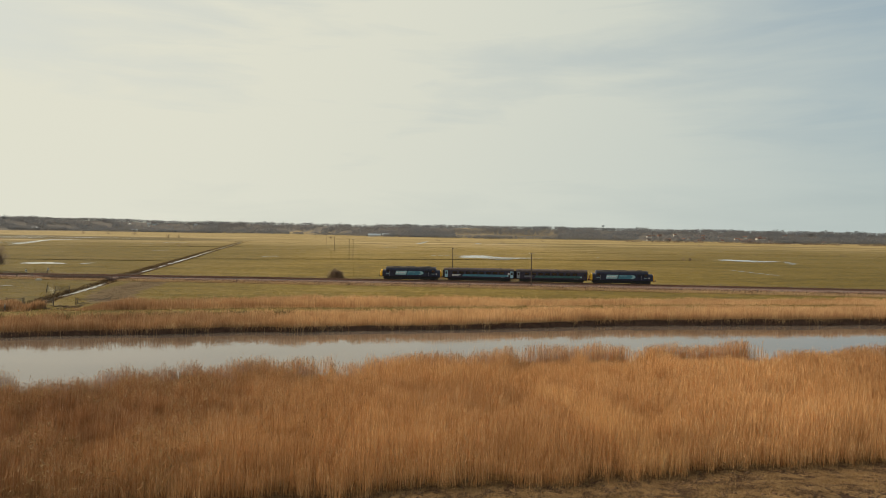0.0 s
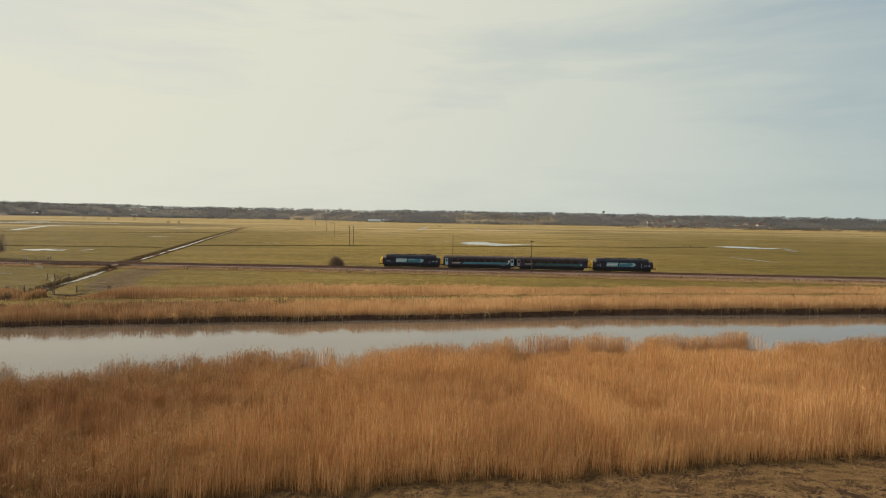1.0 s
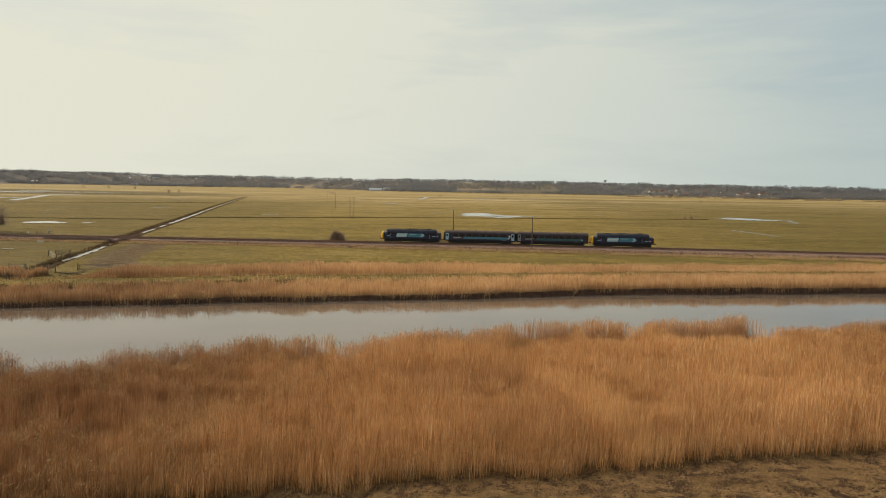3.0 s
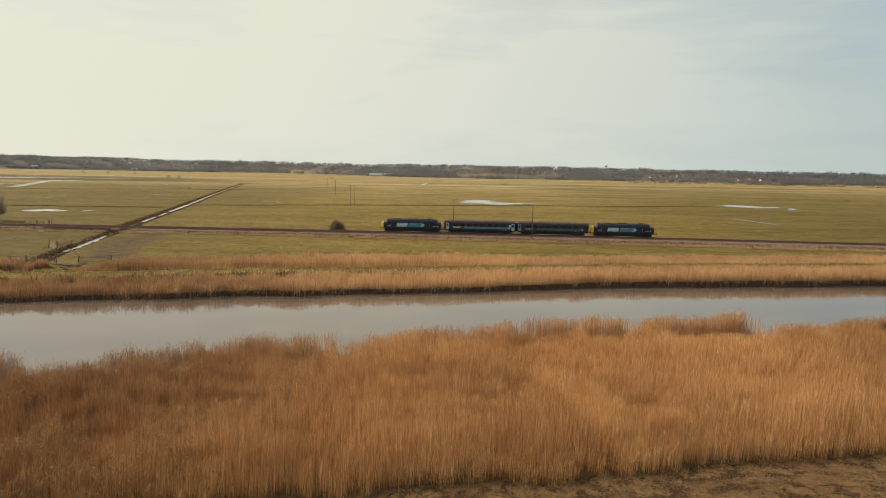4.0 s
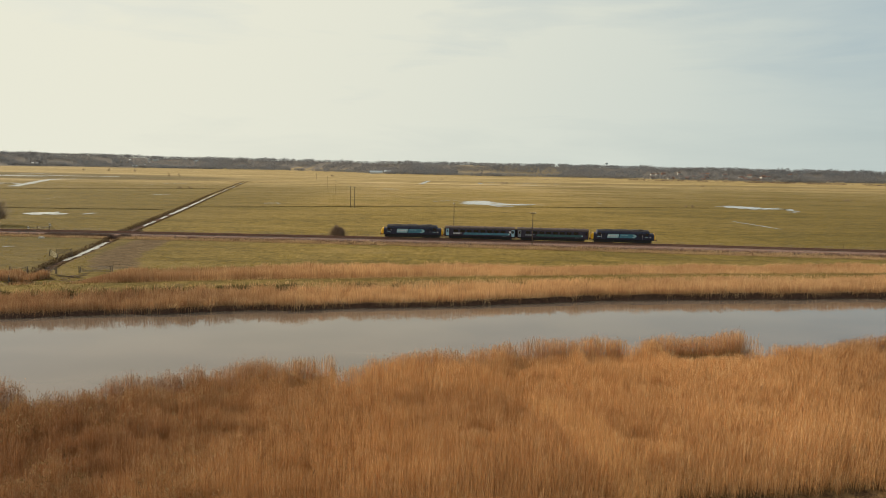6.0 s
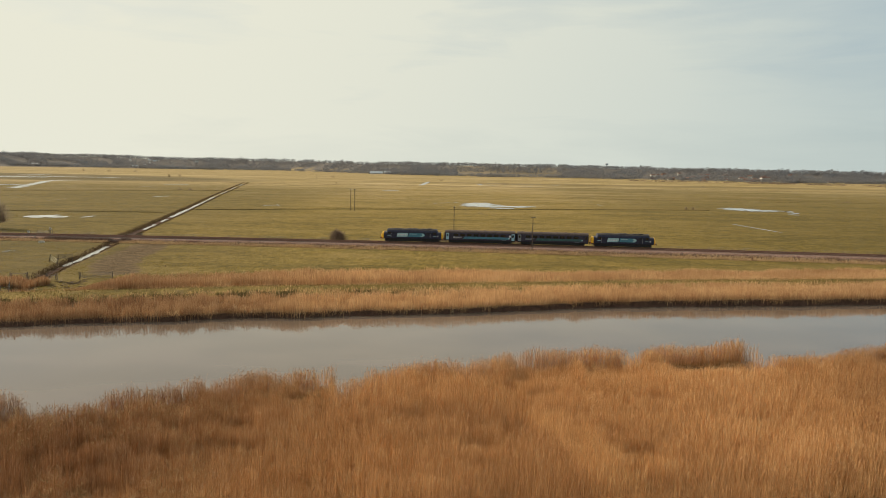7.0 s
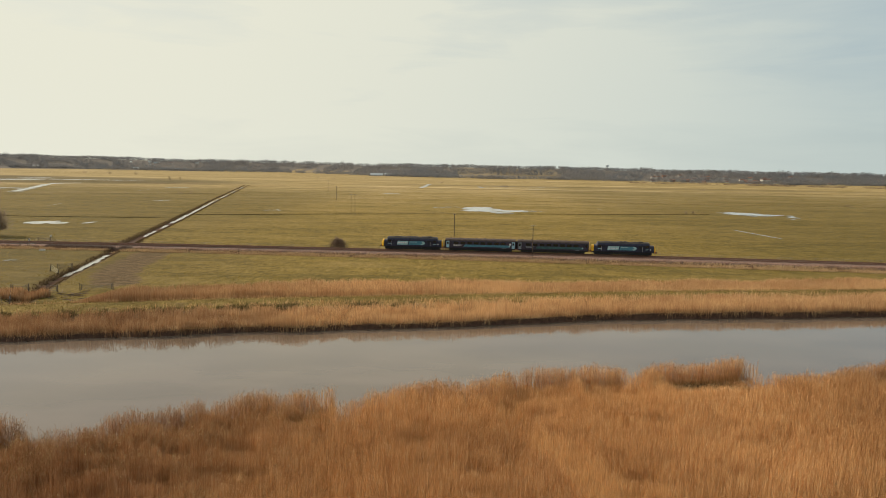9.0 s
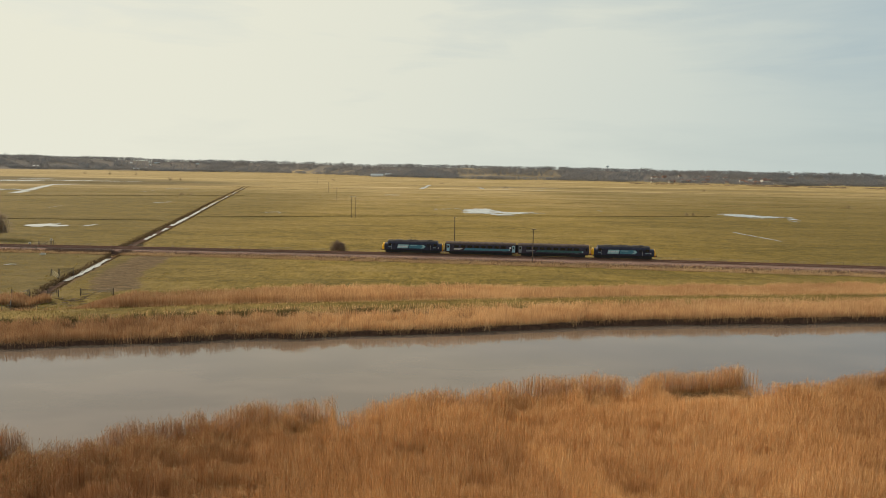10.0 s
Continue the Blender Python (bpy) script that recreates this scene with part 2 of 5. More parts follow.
PALE_TEAL = plain("pale_teal_paint", (0.34, 0.52, 0.54), 0.4, wear=0.15, scale=1.5, spec=0.5)
DOOR_BLUE = plain("pale_blue_paint", (0.33, 0.52, 0.60), 0.4, wear=0.12)
DOOR_GREY = plain("grey_door_paint", (0.23, 0.25, 0.26), 0.5, wear=0.2)
YELLOW = plain("warning_yellow", (0.78, 0.42, 0.015), 0.4, wear=0.15, spec=0.5)
BLACK = plain("bogie_black", (0.022, 0.02, 0.019), 0.8, wear=0.4)
RED = plain("buffer_red", (0.35, 0.03, 0.02), 0.5)
PANE = plain("dark_pane", (0.012, 0.014, 0.018), 0.08, wear=0.1, spec=0.6)
LAMP_GLASS = plain("lamp_glass", (0.6, 0.6, 0.55), 0.15)
BRICK = plain("house_brick", (0.24, 0.12, 0.08), 0.9, wear=0.3)
RENDERED = plain("pale_render", (0.58, 0.54, 0.47), 0.85, wear=0.15)
ROOF_TILE = plain("roof_tile", (0.19, 0.10, 0.07), 0.85, wear=0.3)
ROOF_SHEET = plain("sheet_roof", (0.42, 0.45, 0.47), 0.5, wear=0.15)


# ---- building helpers ----
def mesh_of(name, bm, mat):
    me = bpy.data.meshes.new(name)
    bm.normal_update()
    bm.to_mesh(me)
    bm.free()
    me.materials.append(mat)
    return me


def thing(name, at=(0, 0, 0), turn=0.0, label="", category="", group="", kind=""):
    ob = new(name)
    ob.matrix_world = pose(*at, 0, 0, turn)
    return tagged(ob, label, category, group, kind)


def part(name, bm, mat, parent, label=""):
    ob = new(name, mesh_of(name, bm, mat) if isinstance(bm, bmesh.types.BMesh) else bm)
    ob.parent = parent
    if label:
        tagged(ob, label)
    return ob


def box(bm, x0, x1, y0, y1, z0, z1, bevel=0.0, m=None):
    made = bmesh.ops.create_cube(bm, size=1)["verts"]
    bmesh.ops.transform(bm, matrix=Matrix.LocRotScale(((x0 + x1) / 2, (y0 + y1) / 2, (z0 + z1) / 2), None, (x1 - x0, y1 - y0, z1 - z0)), verts=made)
    if m is not None:
        bmesh.ops.transform(bm, matrix=m, verts=made)
    if bevel:
        edges = list({e for v in made for e in v.link_edges})
        bmesh.ops.bevel(bm, geom=edges, offset=bevel, segments=1, affect="EDGES")
    return bm


def rod(bm, a, b, r0, r1=None, sides=8):
    """A tapered round bar from a to b."""
    a, b = Vector(a), Vector(b)
    made = bmesh.ops.create_cone(bm, cap_ends=True, segments=sides, radius1=r0, radius2=r0 if r1 is None else r1, depth=(b - a).length)["verts"]
    bmesh.ops.transform(bm, matrix=Matrix.Translation((a + b) / 2) @ (b - a).to_track_quat("Z", "Y").to_matrix().to_4x4(), verts=made)
    return bm


def slab(bm, outline, y0, y1):
    """An outline in x, z made solid from y0 to y1."""
    front = [bm.verts.new((x, y0, z)) for x, z in outline]
    rear = [bm.verts.new((x, y1, z)) for x, z in outline]
    bm.faces.new(front)
    bm.faces.new(rear[::-1])
    for i in range(len(outline)):
        j = (i + 1) % len(outline)
        bm.faces.new((front[j], front[i], rear[i], rear[j]))
    bmesh.ops.recalc_face_normals(bm, faces=bm.faces)
    return bm


def loft(bm, sections, closed=False):
    """Skin through rows of points of equal number, capped at both ends."""
    rows = [[bm.verts.new(p) for p in row] for row in sections]
    count = len(rows[0])
    for a, b in zip(rows, rows[1:]):
        for i in range(count if closed else count - 1):
            j = (i + 1) % count
            bm.faces.new((a[i], a[j], b[j], b[i]))
    bm.faces.new(rows[0])
    bm.faces.new(rows[-1][::-1])
    bmesh.ops.recalc_face_normals(bm, faces=bm.faces)
    return bm


def raw_mesh(name, verts, faces_by_size, mat, attributes=None, smooth=False):
    """A big mesh straight from arrays: verts (n,3) and index arrays (m,k)."""
    me = bpy.data.meshes.new(name)
    me.vertices.add(len(verts))
    me.vertices.foreach_set("co", np.asarray(verts, np.float32).ravel())
    loops = np.concatenate([f.ravel() for f in faces_by_size]).astype(np.int32)
    sizes = np.concatenate([np.full(len(f), f.shape[1], np.int32) for f in faces_by_size])
    starts = np.concatenate([[0], np.cumsum(sizes)[:-1]]).astype(np.int32)
    me.loops.add(len(loops))
    me.loops.foreach_set("vertex_index", loops)
    me.polygons.add(len(sizes))
    me.polygons.foreach_set("loop_start", starts)
    if smooth:
        me.polygons.foreach_set("use_smooth", np.ones(len(sizes), bool))
    for key, values in (attributes or {}).items():
        me.attributes.new(key, "FLOAT", "POINT").data.foreach_set("value", np.asarray(values, np.float32))
    me.materials.append(mat)
    me.update(calc_edges=True)
    return me


def lattice(x, y, seed=0):
    """Smooth value noise from 0 to 1 on arrays."""
    xi, yi = np.floor(x).astype(np.int64), np.floor(y).astype(np.int64)
    fx, fy = x - xi, y - yi
    fx, fy = fx * fx * (3 - 2 * fx), fy * fy * (3 - 2 * fy)

    def corner(a, b):
        h = (a * 374761393 + b * 668265263 + seed * 1442695041) & 0x7FFFFFFF
        h = ((h ^ (h >> 13)) * 1274126177) & 0x7FFFFFFF
        return ((h ^ (h >> 16)) & 0xFFFF) / 65535.0

    return (corner(xi, yi) * (1 - fx) + corner(xi + 1, yi) * fx) * (1 - fy) + (corner(xi, yi + 1) * (1 - fx) + corner(xi + 1, yi + 1) * fx) * fy


def rough_noise(x, y, seed=0):
    return (lattice(x, y, seed) * 4 + lattice(x * 2.1, y * 2.1, seed + 1) * 2 + lattice(x * 4.3, y * 4.3, seed + 2)) / 7


def ramp01(v, lo, hi):
    t = np.clip((v - lo) / (hi - lo), 0, 1)
    return t * t * (3 - 2 * t)


# ---- the plan ----
# The river and its banks run askew: v = y - SKEW * x is the distance across them.
SKEW, WATER_Z = 0.235, -0.3


def near_shore(x):
    """v at which the near reeds end in the river, with two small coves."""
    y = np.interp(x, [-150, -60, -39, -36.4, -34.3, -31.2, -30.5, -25.3, -19.9, -16.8, -12.3, -10.8, -9.5, -5.8, -2, 0.8, 7.5, 11.9, 17.9, 18.9, 22.1, 33.6, 34.2, 35.4, 41.4, 50.9, 80, 150],
                  [28, 50, 55, 54.6, 52.1, 52.8, 55.6, 58.4, 62.9, 63.1, 65.6, 59.6, 61.7, 66.2, 68.8, 67.8, 73, 74, 75, 72.6, 76.9, 80.3, 74.0, 74.3, 76.1, 80.5, 88, 104])
    return y - SKEW * x


def far_shore(x):
    return np.interp(x, [-150, -62, -34, -6.5, 22, 50, 74, 150], [99, 101.7, 102.8, 103.3, 104.1, 103.3, 101.3, 98]) + (lattice(x / 6, x * 0, 5) - 0.5) * 1.6


def bank_path(x):
    return np.interp(x, [-150, -73, -40, 9, 58, 86, 150], [117, 120.5, 122.6, 122.3, 119.8, 118, 114])


def bank_edge(x):
    return 37.5 + (lattice(x / 3, x * 0 + 3, 8) - 0.5) * 1.2 + 0.004 * (x - 5) ** 2 / 10


DEAD_HOLLOW = [(-86, 184), (-83, 170), (-80, 155), (-75.5, 142), (-70.5, 133)]
# the railway bends gently: its slope in plan changes evenly along the part that is seen
TRAIN_HEAD_X = -24.2
TRACK_X = np.arange(-420, 421, 5.0)
TRACK_SLOPES = np.interp(TRACK_X, [-420, -150, 140, 230, 420], [0.03, 0.0285, -0.098, 0.235, 0.235])
TRACK_Y = np.concatenate([[0], np.cumsum((TRACK_SLOPES[1:] + TRACK_SLOPES[:-1]) * 2.5)])
TRACK_Y = TRACK_Y + 193.3 - np.interp(0, TRACK_X, TRACK_Y)


def track_y(x):
    return np.interp(x, TRACK_X, TRACK_Y)


def track_slope(x):
    return float(np.interp(x, TRACK_X, TRACK_SLOPES))


DITCH = [(-76, 112), (-83, 131), (-86.6, 143.3), (-89.5, 155), (-95.8, 177), (-99, 187)]
FAR_DITCH = [(-103, 203), (-105.5, 209.4), (-132.3, 307.6), (-180.1, 475.6), (-300.1, 906.8)]


def off_line(x, y, line):
    best = np.full(np.shape(x), 1e9)
    for (ax, ay), (bx, by) in zip(line, line[1:]):
        t = np.clip(((x - ax) * (bx - ax) + (y - ay) * (by - ay)) / ((bx - ax) ** 2 + (by - ay) ** 2), 0, 1)
        best = np.minimum(best, np.hypot(x - ax - t * (bx - ax), y - ay - t * (by - ay)))
    return best


def wood_edge(x, y):
    """Distance at which the low land ends, by bearing."""
    return np.interp(x / np.maximum(y, 1), [-0.75, -0.45, -0.27, -0.20, -0.13, 0.03, 0.11, 0.2, 0.3, 0.4, 0.5, 0.75],
                     [3700, 3900, 3850, 3200, 2600, 2300, 2420, 2380, 2260, 2240, 2450, 2700])


def upland(x, y):
    d = np.hypot(x, y)
    e = wood_edge(x, y)
    crest = np.interp(x / np.maximum(y, 1), [-0.75, -0.62, -0.535, -0.45, -0.363, -0.29, -0.226, -0.149, -0.056, 0.028, 0.111, 0.194, 0.283, 0.391, 0.5, 0.75],
                      [60, 60, 59, 55, 59, 58, 52, 44, 42, 40, 41, 40, 35, 34, 34, 32])
    return ramp01(d, e - 50, e + 500) * crest * (0.95 + 0.1 * lattice(x / 400, y / 400, 31)) * np.where(y > 0, 1, 0)


def ground_z(x, y):
    v = y - SKEW * x
    z = 0.12 * (rough_noise(x / 9, y / 9, 2) - 0.5) + 0.08 * (rough_noise(x / 1.7, y / 1.7, 4) - 0.5)
    # near flood bank, bare on its river side
    z = z + 1.5 * (1 - ramp01(v, bank_edge(x) - 9, bank_edge(x))) * ramp01(v, 6, 20)
    # river bed
    wet = ramp01(v, near_shore(x) - 0.6, near_shore(x) + 0.8) * (1 - ramp01(v, far_shore(x) - 0.4, far_shore(x) + 0.5))
    z = z * (1 - wet) - 1.6 * wet
    # far flood bank with its path
    z = z + np.interp(x, [-60, 10, 40], [0.28, 0.4, 0.62]) * ramp01(v, far_shore(x) + 0.1, far_shore(x) + 0.7) * (1 - ramp01(v, bank_path(x) + 2, bank_path(x) + 7))
    z = z + 0.45 * ramp01(v, bank_path(x) - 7, bank_path(x) - 1.5) * (1 - ramp01(v, bank_path(x) + 2.5, bank_path(x) + 6))
    # field ditch
    z = z - 0.7 * (1 - ramp01(off_line(x, y, DITCH), 0.5, 2.0))
    z = z - 0.7 * (1 - ramp01(off_line(x, y, FAR_DITCH), 0.6, 2.6))
    return z + upland(x, y)


def spread(lo, hi, step, reach, growth):
    """Coordinates at an even step between lo and hi, then ever wider out to reach."""
    mids = list(np.arange(lo, hi + 1e-6, step))
    s, top = step, hi
    while top < reach[1]:
        s *= growth
        top += s
        mids.append(top)
    s, low = step, lo
    while low > reach[0]:
        s *= growth
        low -= s
        mids.insert(0, low)
    return np.array(mids)


xs = spread(-135, 115, 1.5, (-4700, 4700), 1.06)
vs = np.concatenate([spread(20, 132, 0.7, (-400, 133), 1.2)[:-1], np.arange(133, 232, 1.2), spread(232, 233, 1.3, (232, 4900), 1.045)[2:]])
gx, gv = np.meshgrid(xs, vs)
gy = gv + SKEW * np.clip(gx, -400, 400)
gz = ground_z(gx, gy)
gv2 = gy - SKEW * gx
rows_n, cols_n = gx.shape
ids = np.arange(rows_n * cols_n).reshape(rows_n, cols_n)
quads = np.stack([ids[:-1, :-1], ids[:-1, 1:], ids[1:, 1:], ids[1:, :-1]], -1).reshape(-1, 4)
near_s, far_s, path_s, edge_s = near_shore(gx), far_shore(gx), bank_path(gx), bank_edge(gx)
path_zone = (gv2 > path_s - 6) & (gv2 < path_s + 5)
strip_two = (gv2 > path_s + 4.5) & (gv2 < path_s + 16) & (gx > -66)
dead_zone = np.clip(np.maximum(0.85 * (1 - ramp01(off_line(gx, gy, DEAD_HOLLOW), 1.5, 8.5)),
                               1 - ramp01(np.abs(gy - track_y(gx) + np.interp(gx, [-120, 60], [5.5, 7.0])), np.interp(gx, [-120, 60], [5.0, 7.0]), np.interp(gx, [-120, 60], [7.0, 9.0]))), 0, 1)
dead_zone = np.maximum(dead_zone, 1 - ramp01(np.minimum(off_line(gx, gy, DITCH), off_line(gx, gy, FAR_DITCH)), 1.0, 2.6))
zones = {
    "litter": ((gv2 < near_s + 1) | ((gv2 > far_s) & (gv2 < path_s - 5)) | strip_two).astype(float),
    "bare": (gv2 <= edge_s).astype(float),
    "mud": np.maximum((1 - ramp01(off_line(gx, gy, FAR_DITCH), 1.2, 2.9)) * (1 - ramp01(gy, 330, 420)), np.maximum(((gv2 > near_s - 0.5) & (gv2 < far_s + 1.2)).astype(float), 1 - ramp01(np.minimum(off_line(gx, gy, DITCH), off_line(gx, gy, FAR_DITCH)), 0.5, 1.3))),
    "dead": np.maximum(dead_zone, path_zone * 0.30),
    "far": ramp01(gy, 230, 900),
    "lush": np.maximum((gv2 > path_s + 5) * (gy < track_y(gx)) * np.interp(gx, [-75, -60, -40, 40, 70], [0.8, 0.45, 0.08, 0.08, 0.5]), np.clip(1.0 * ramp01(-gx, 60, 160) * (1 - ramp01(gy, 500, 900)) + 0.95 * ramp01(gx, 40, 150) * (1 - ramp01(gy, 700, 1200)) + 0.6 * (lattice(gx / 170 + 3, gy / 240, 91) - 0.45), 0, 1)),
    "wet": np.clip(0.6 * (gx < -82) * (gy < track_y(gx)) * (gv2 > path_s - 5) + (1 - ramp01(np.hypot((gx + 850) / 520, (gy - 1060 - 0.5 * (gx + 700) * -0.3) / 260), 0.8, 1.15)) + (1 - ramp01(np.hypot((gx - 300) / 500, (gy - 1150) / 60), 0.6, 1.2)) * 0.6, 0, 1),
    "wooded": ramp01(upland(gx, gy), 0.5, 4) * (1 - 0.35 * ((gx / np.maximum(gy, 1) > -0.015) & (gx / np.maximum(gy, 1) < 0.14))),
}
ground = new("ground", raw_mesh("ground", np.stack([gx, gy, gz], -1).reshape(-1, 3), [quads], GROUND, {k: v.ravel() for k, v in zones.items()}, smooth=True))
tagged(ground, "flat olive grazing marsh with muddy river banks and far low hills", "ground", kind="structure")


def sheet(name, mat, outline, label, z=0.03, category="water"):
    """A flat water surface with a given outline."""
    bm = bmesh.new()
    bm.faces.new([bm.verts.new((x, y, z)) for x, y in outline])
    bmesh.ops.triangulate(bm, faces=bm.faces)
    bmesh.ops.recalc_face_normals(bm, faces=bm.faces)
    ob = new(name, mesh_of(name, bm, mat))
    return tagged(ob, label, category, kind="structure")


sheet("water", WATER, [(-400, -400 * SKEW + 20), (400, 400 * SKEW + 20), (400, 400 * SKEW + 112), (-400, -400 * SKEW + 112)], "slow muddy tidal river between reed banks", WATER_Z)


# ---- reeds and grass ----
def blades(name, x, y, height, width, mat, label, lean=0.12, drift=(0.05, 0.0), parent=None, category="reeds", turns=(5, 30), straight=False, near=False):
    """Tapered blades rooted at x, y on the ground, as one mesh: slightly bent, or straight stems."""
    rng = np.random.default_rng(len(name) * 7 + len(x))
    count = len(x)
    z = ground_z(x, y) - 0.05
    a = rng.uniform(0, math.pi, count)
    wx, wy = np.cos(a) * width / 2, np.sin(a) * width / 2
    la = rng.uniform(0, 2 * math.pi, count)
    lm = rng.exponential(lean, count) * height
    bx, by = np.cos(la) * lm + drift[0] * height, np.sin(la) * lm + drift[1] * height
    v = np.empty((count, 5, 3))
    v[:, 0] = np.stack([x - wx * 0.8, y - wy * 0.8, z], -1)
    v[:, 1] = np.stack([x + wx * 0.8, y + wy * 0.8, z], -1)
    v[:, 2] = np.stack([x + bx * 0.4 - wx, y + by * 0.4 - wy, z + height * 0.58], -1)
    v[:, 3] = np.stack([x + bx * 0.4 + wx, y + by * 0.4 + wy, z + height * 0.58], -1)
    v[:, 4] = np.stack([x + bx, y + by, z + height], -1)
    base = np.arange(count)[:, None] * 5
    # westward darkening mixes stand colour with a painted fall-off of light
    stand = stand_shade(x, y)[0] if near else np.clip(ramp01(-x, *turns) + 0.3 * ramp01(x, 22, 50) + 0.75 * (rough_noise(x / 16, y / 9, 95) - 0.5), 0, 1)
    tips = v[:, 4].copy()
    if straight:
        v[:, 2] = tips + np.stack([wx, wy, 0 * wx], -1) * 0.4
        v[:, 3] = tips - np.stack([wx, wy, 0 * wx], -1) * 0.4
        v, faces = v[:, :4], [np.arange(count)[:, None] * 4 + np.array([[0, 1, 2, 3]])]
    else:
        faces = [base + np.array([[0, 1, 3, 2]]), base + np.array([[2, 3, 4]])]
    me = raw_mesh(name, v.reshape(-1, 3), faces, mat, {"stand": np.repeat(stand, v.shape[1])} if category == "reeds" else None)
    ob = new(name, me)
    if parent is not None:
        ob.parent = parent
        return ob, tips
    return tagged(ob, label, category, kind="stuff"), tips


def plumes(name, tips, size, parent):
    """Drooping seed heads on the given stem tips."""
    rng = np.random.default_rng(len(tips))
    count = len(tips)
    a = rng.uniform(0, 2 * math.pi, count)
    s = size * rng.uniform(0.7, 1.3, count)
    ox, oy = np.cos(a) * s * 0.28, np.sin(a) * s * 0.28
    v = np.empty((count, 4, 3))
    v[:, 0] = tips - np.stack([0 * s, 0 * s, s * 0.5], -1)
    v[:, 1] = tips + np.stack([ox + oy * 0.6, oy - ox * 0.6, 0 * s], -1)
    v[:, 2] = tips + np.stack([ox * 1.6, oy * 1.6, s * 0.55], -1)
    v[:, 3] = tips + np.stack([-oy * 0.5, ox * 0.5, s * 0.1], -1)
    base = np.arange(count)[:, None] * 4
    ob = new(name, raw_mesh(name, v.reshape(-1, 3), [base + np.array([[0, 1, 2, 3]])], PLUME))
    ob.parent = parent
    return tagged(ob, "brown feathery seed heads", kind="stuff")


rng = np.random.default_rng(11)
# hollows where reeds are lodged or missing: x, y, half-width, half-depth, height left
HOLLOWS = [(29.5, 74.6, 5.0, 1.6, 0.08), (-17.7, 54.0, 1.3, 1.0, 0.5), (4.4, 62.8, 1.6, 1.0, 0.25), (7.0, 61.0, 2.4, 1.2, 0.3),
           (8.0, 71.0, 2.6, 0.9, 0.4), (-12.2, 63.6, 1.5, 0.8, 0.3), (-3.6, 53.8, 1.4, 0.9, 0.55), (-28.6, 53.4, 1.6, 1.0, 0.5),
           (-36.0, 52.4, 2.0, 1.0, 0.45), (20.5, 70.6, 1.8, 0.9, 0.4), (-23.0, 55.5, 1.2, 0.9, 0.6), (2.0, 49.0, 1.2, 1.0, 0.7), (13.5, 48.0, 1.5, 1.2, 0.7)]


# stretches where low growth lies behind a tall fringe at the water: from x, to x, share of height lost
TROUGHS = [(22.5, 34.0, 0.82), (13, 18.5, 0.5), (5.5, 12, 0.45), (-15, -10.8, 0.42), (-41, -34.5, 0.55), (46, 56, 0.4)]


def reed_height(x, y):
    h = 2.25 + 0.5 * (rough_noise(x / 7, y / 7, 21) - 0.5) + 0.5 * (rough_noise(x / 1.6, y / 1.6, 22) - 0.5)
    h = h + 0.55 * (lattice(x / 0.45, y / 0.45, 24) - 0.5)
    back = near_shore(x) - (y - SKEW * x)
    trough = ramp01(back, 1.6, 2.6) * (1 - ramp01(back, 6.5, 10.5))
    where = np.zeros_like(x)
    for x0, x1, deep in TROUGHS:
        where = np.maximum(where, deep * ramp01(x, x0 - 1, x0 + 1) * (1 - ramp01(x, x1 - 1, x1 + 1)))
    h = h * (1 - where * trough)
    wild = ramp01(-x, 8, 24)
    h = h + wild * 1.1 * (rough_noise(x / 1.9, y / 1.3, 28) - 0.55)
    rag = ramp01(rough_noise(x / 2.4, y / 1.5, 29), 0.55, 0.68) * (0.10 + 0.30 * ramp01(-x, 0, 25))
    h = h - 0.22 * stand_shade(x, y)[1]
    h = h * (1 - rag)
    for cx, cy, rx, ry, left in HOLLOWS:
        r = np.hypot((x - cx) / rx, (y - cy) / ry) + 0.5 * (rough_noise(x / 0.8, y / 0.8, 23) - 0.5)
        h = h * (left + (1 - left) * ramp01(r, 0.6, 1.2))
    return h


def stand_shade(x, y):
    """How red the near reeds are: stand colour and painted shade darken the west, with a paler swathe beside a trodden
    line.
    """
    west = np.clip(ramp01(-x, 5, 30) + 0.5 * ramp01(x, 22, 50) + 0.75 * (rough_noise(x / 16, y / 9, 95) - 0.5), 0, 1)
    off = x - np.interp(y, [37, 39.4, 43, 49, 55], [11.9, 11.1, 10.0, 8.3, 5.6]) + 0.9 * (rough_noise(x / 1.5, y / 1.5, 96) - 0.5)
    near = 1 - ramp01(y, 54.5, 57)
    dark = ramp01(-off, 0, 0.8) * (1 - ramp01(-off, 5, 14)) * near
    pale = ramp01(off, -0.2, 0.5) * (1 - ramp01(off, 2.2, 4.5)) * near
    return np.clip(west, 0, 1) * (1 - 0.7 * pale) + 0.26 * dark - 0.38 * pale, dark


def in_band(count, x0, x1, v0, v1):
    x = rng.uniform(x0, x1, count)
    return x, rng.uniform(v0, v1, count)


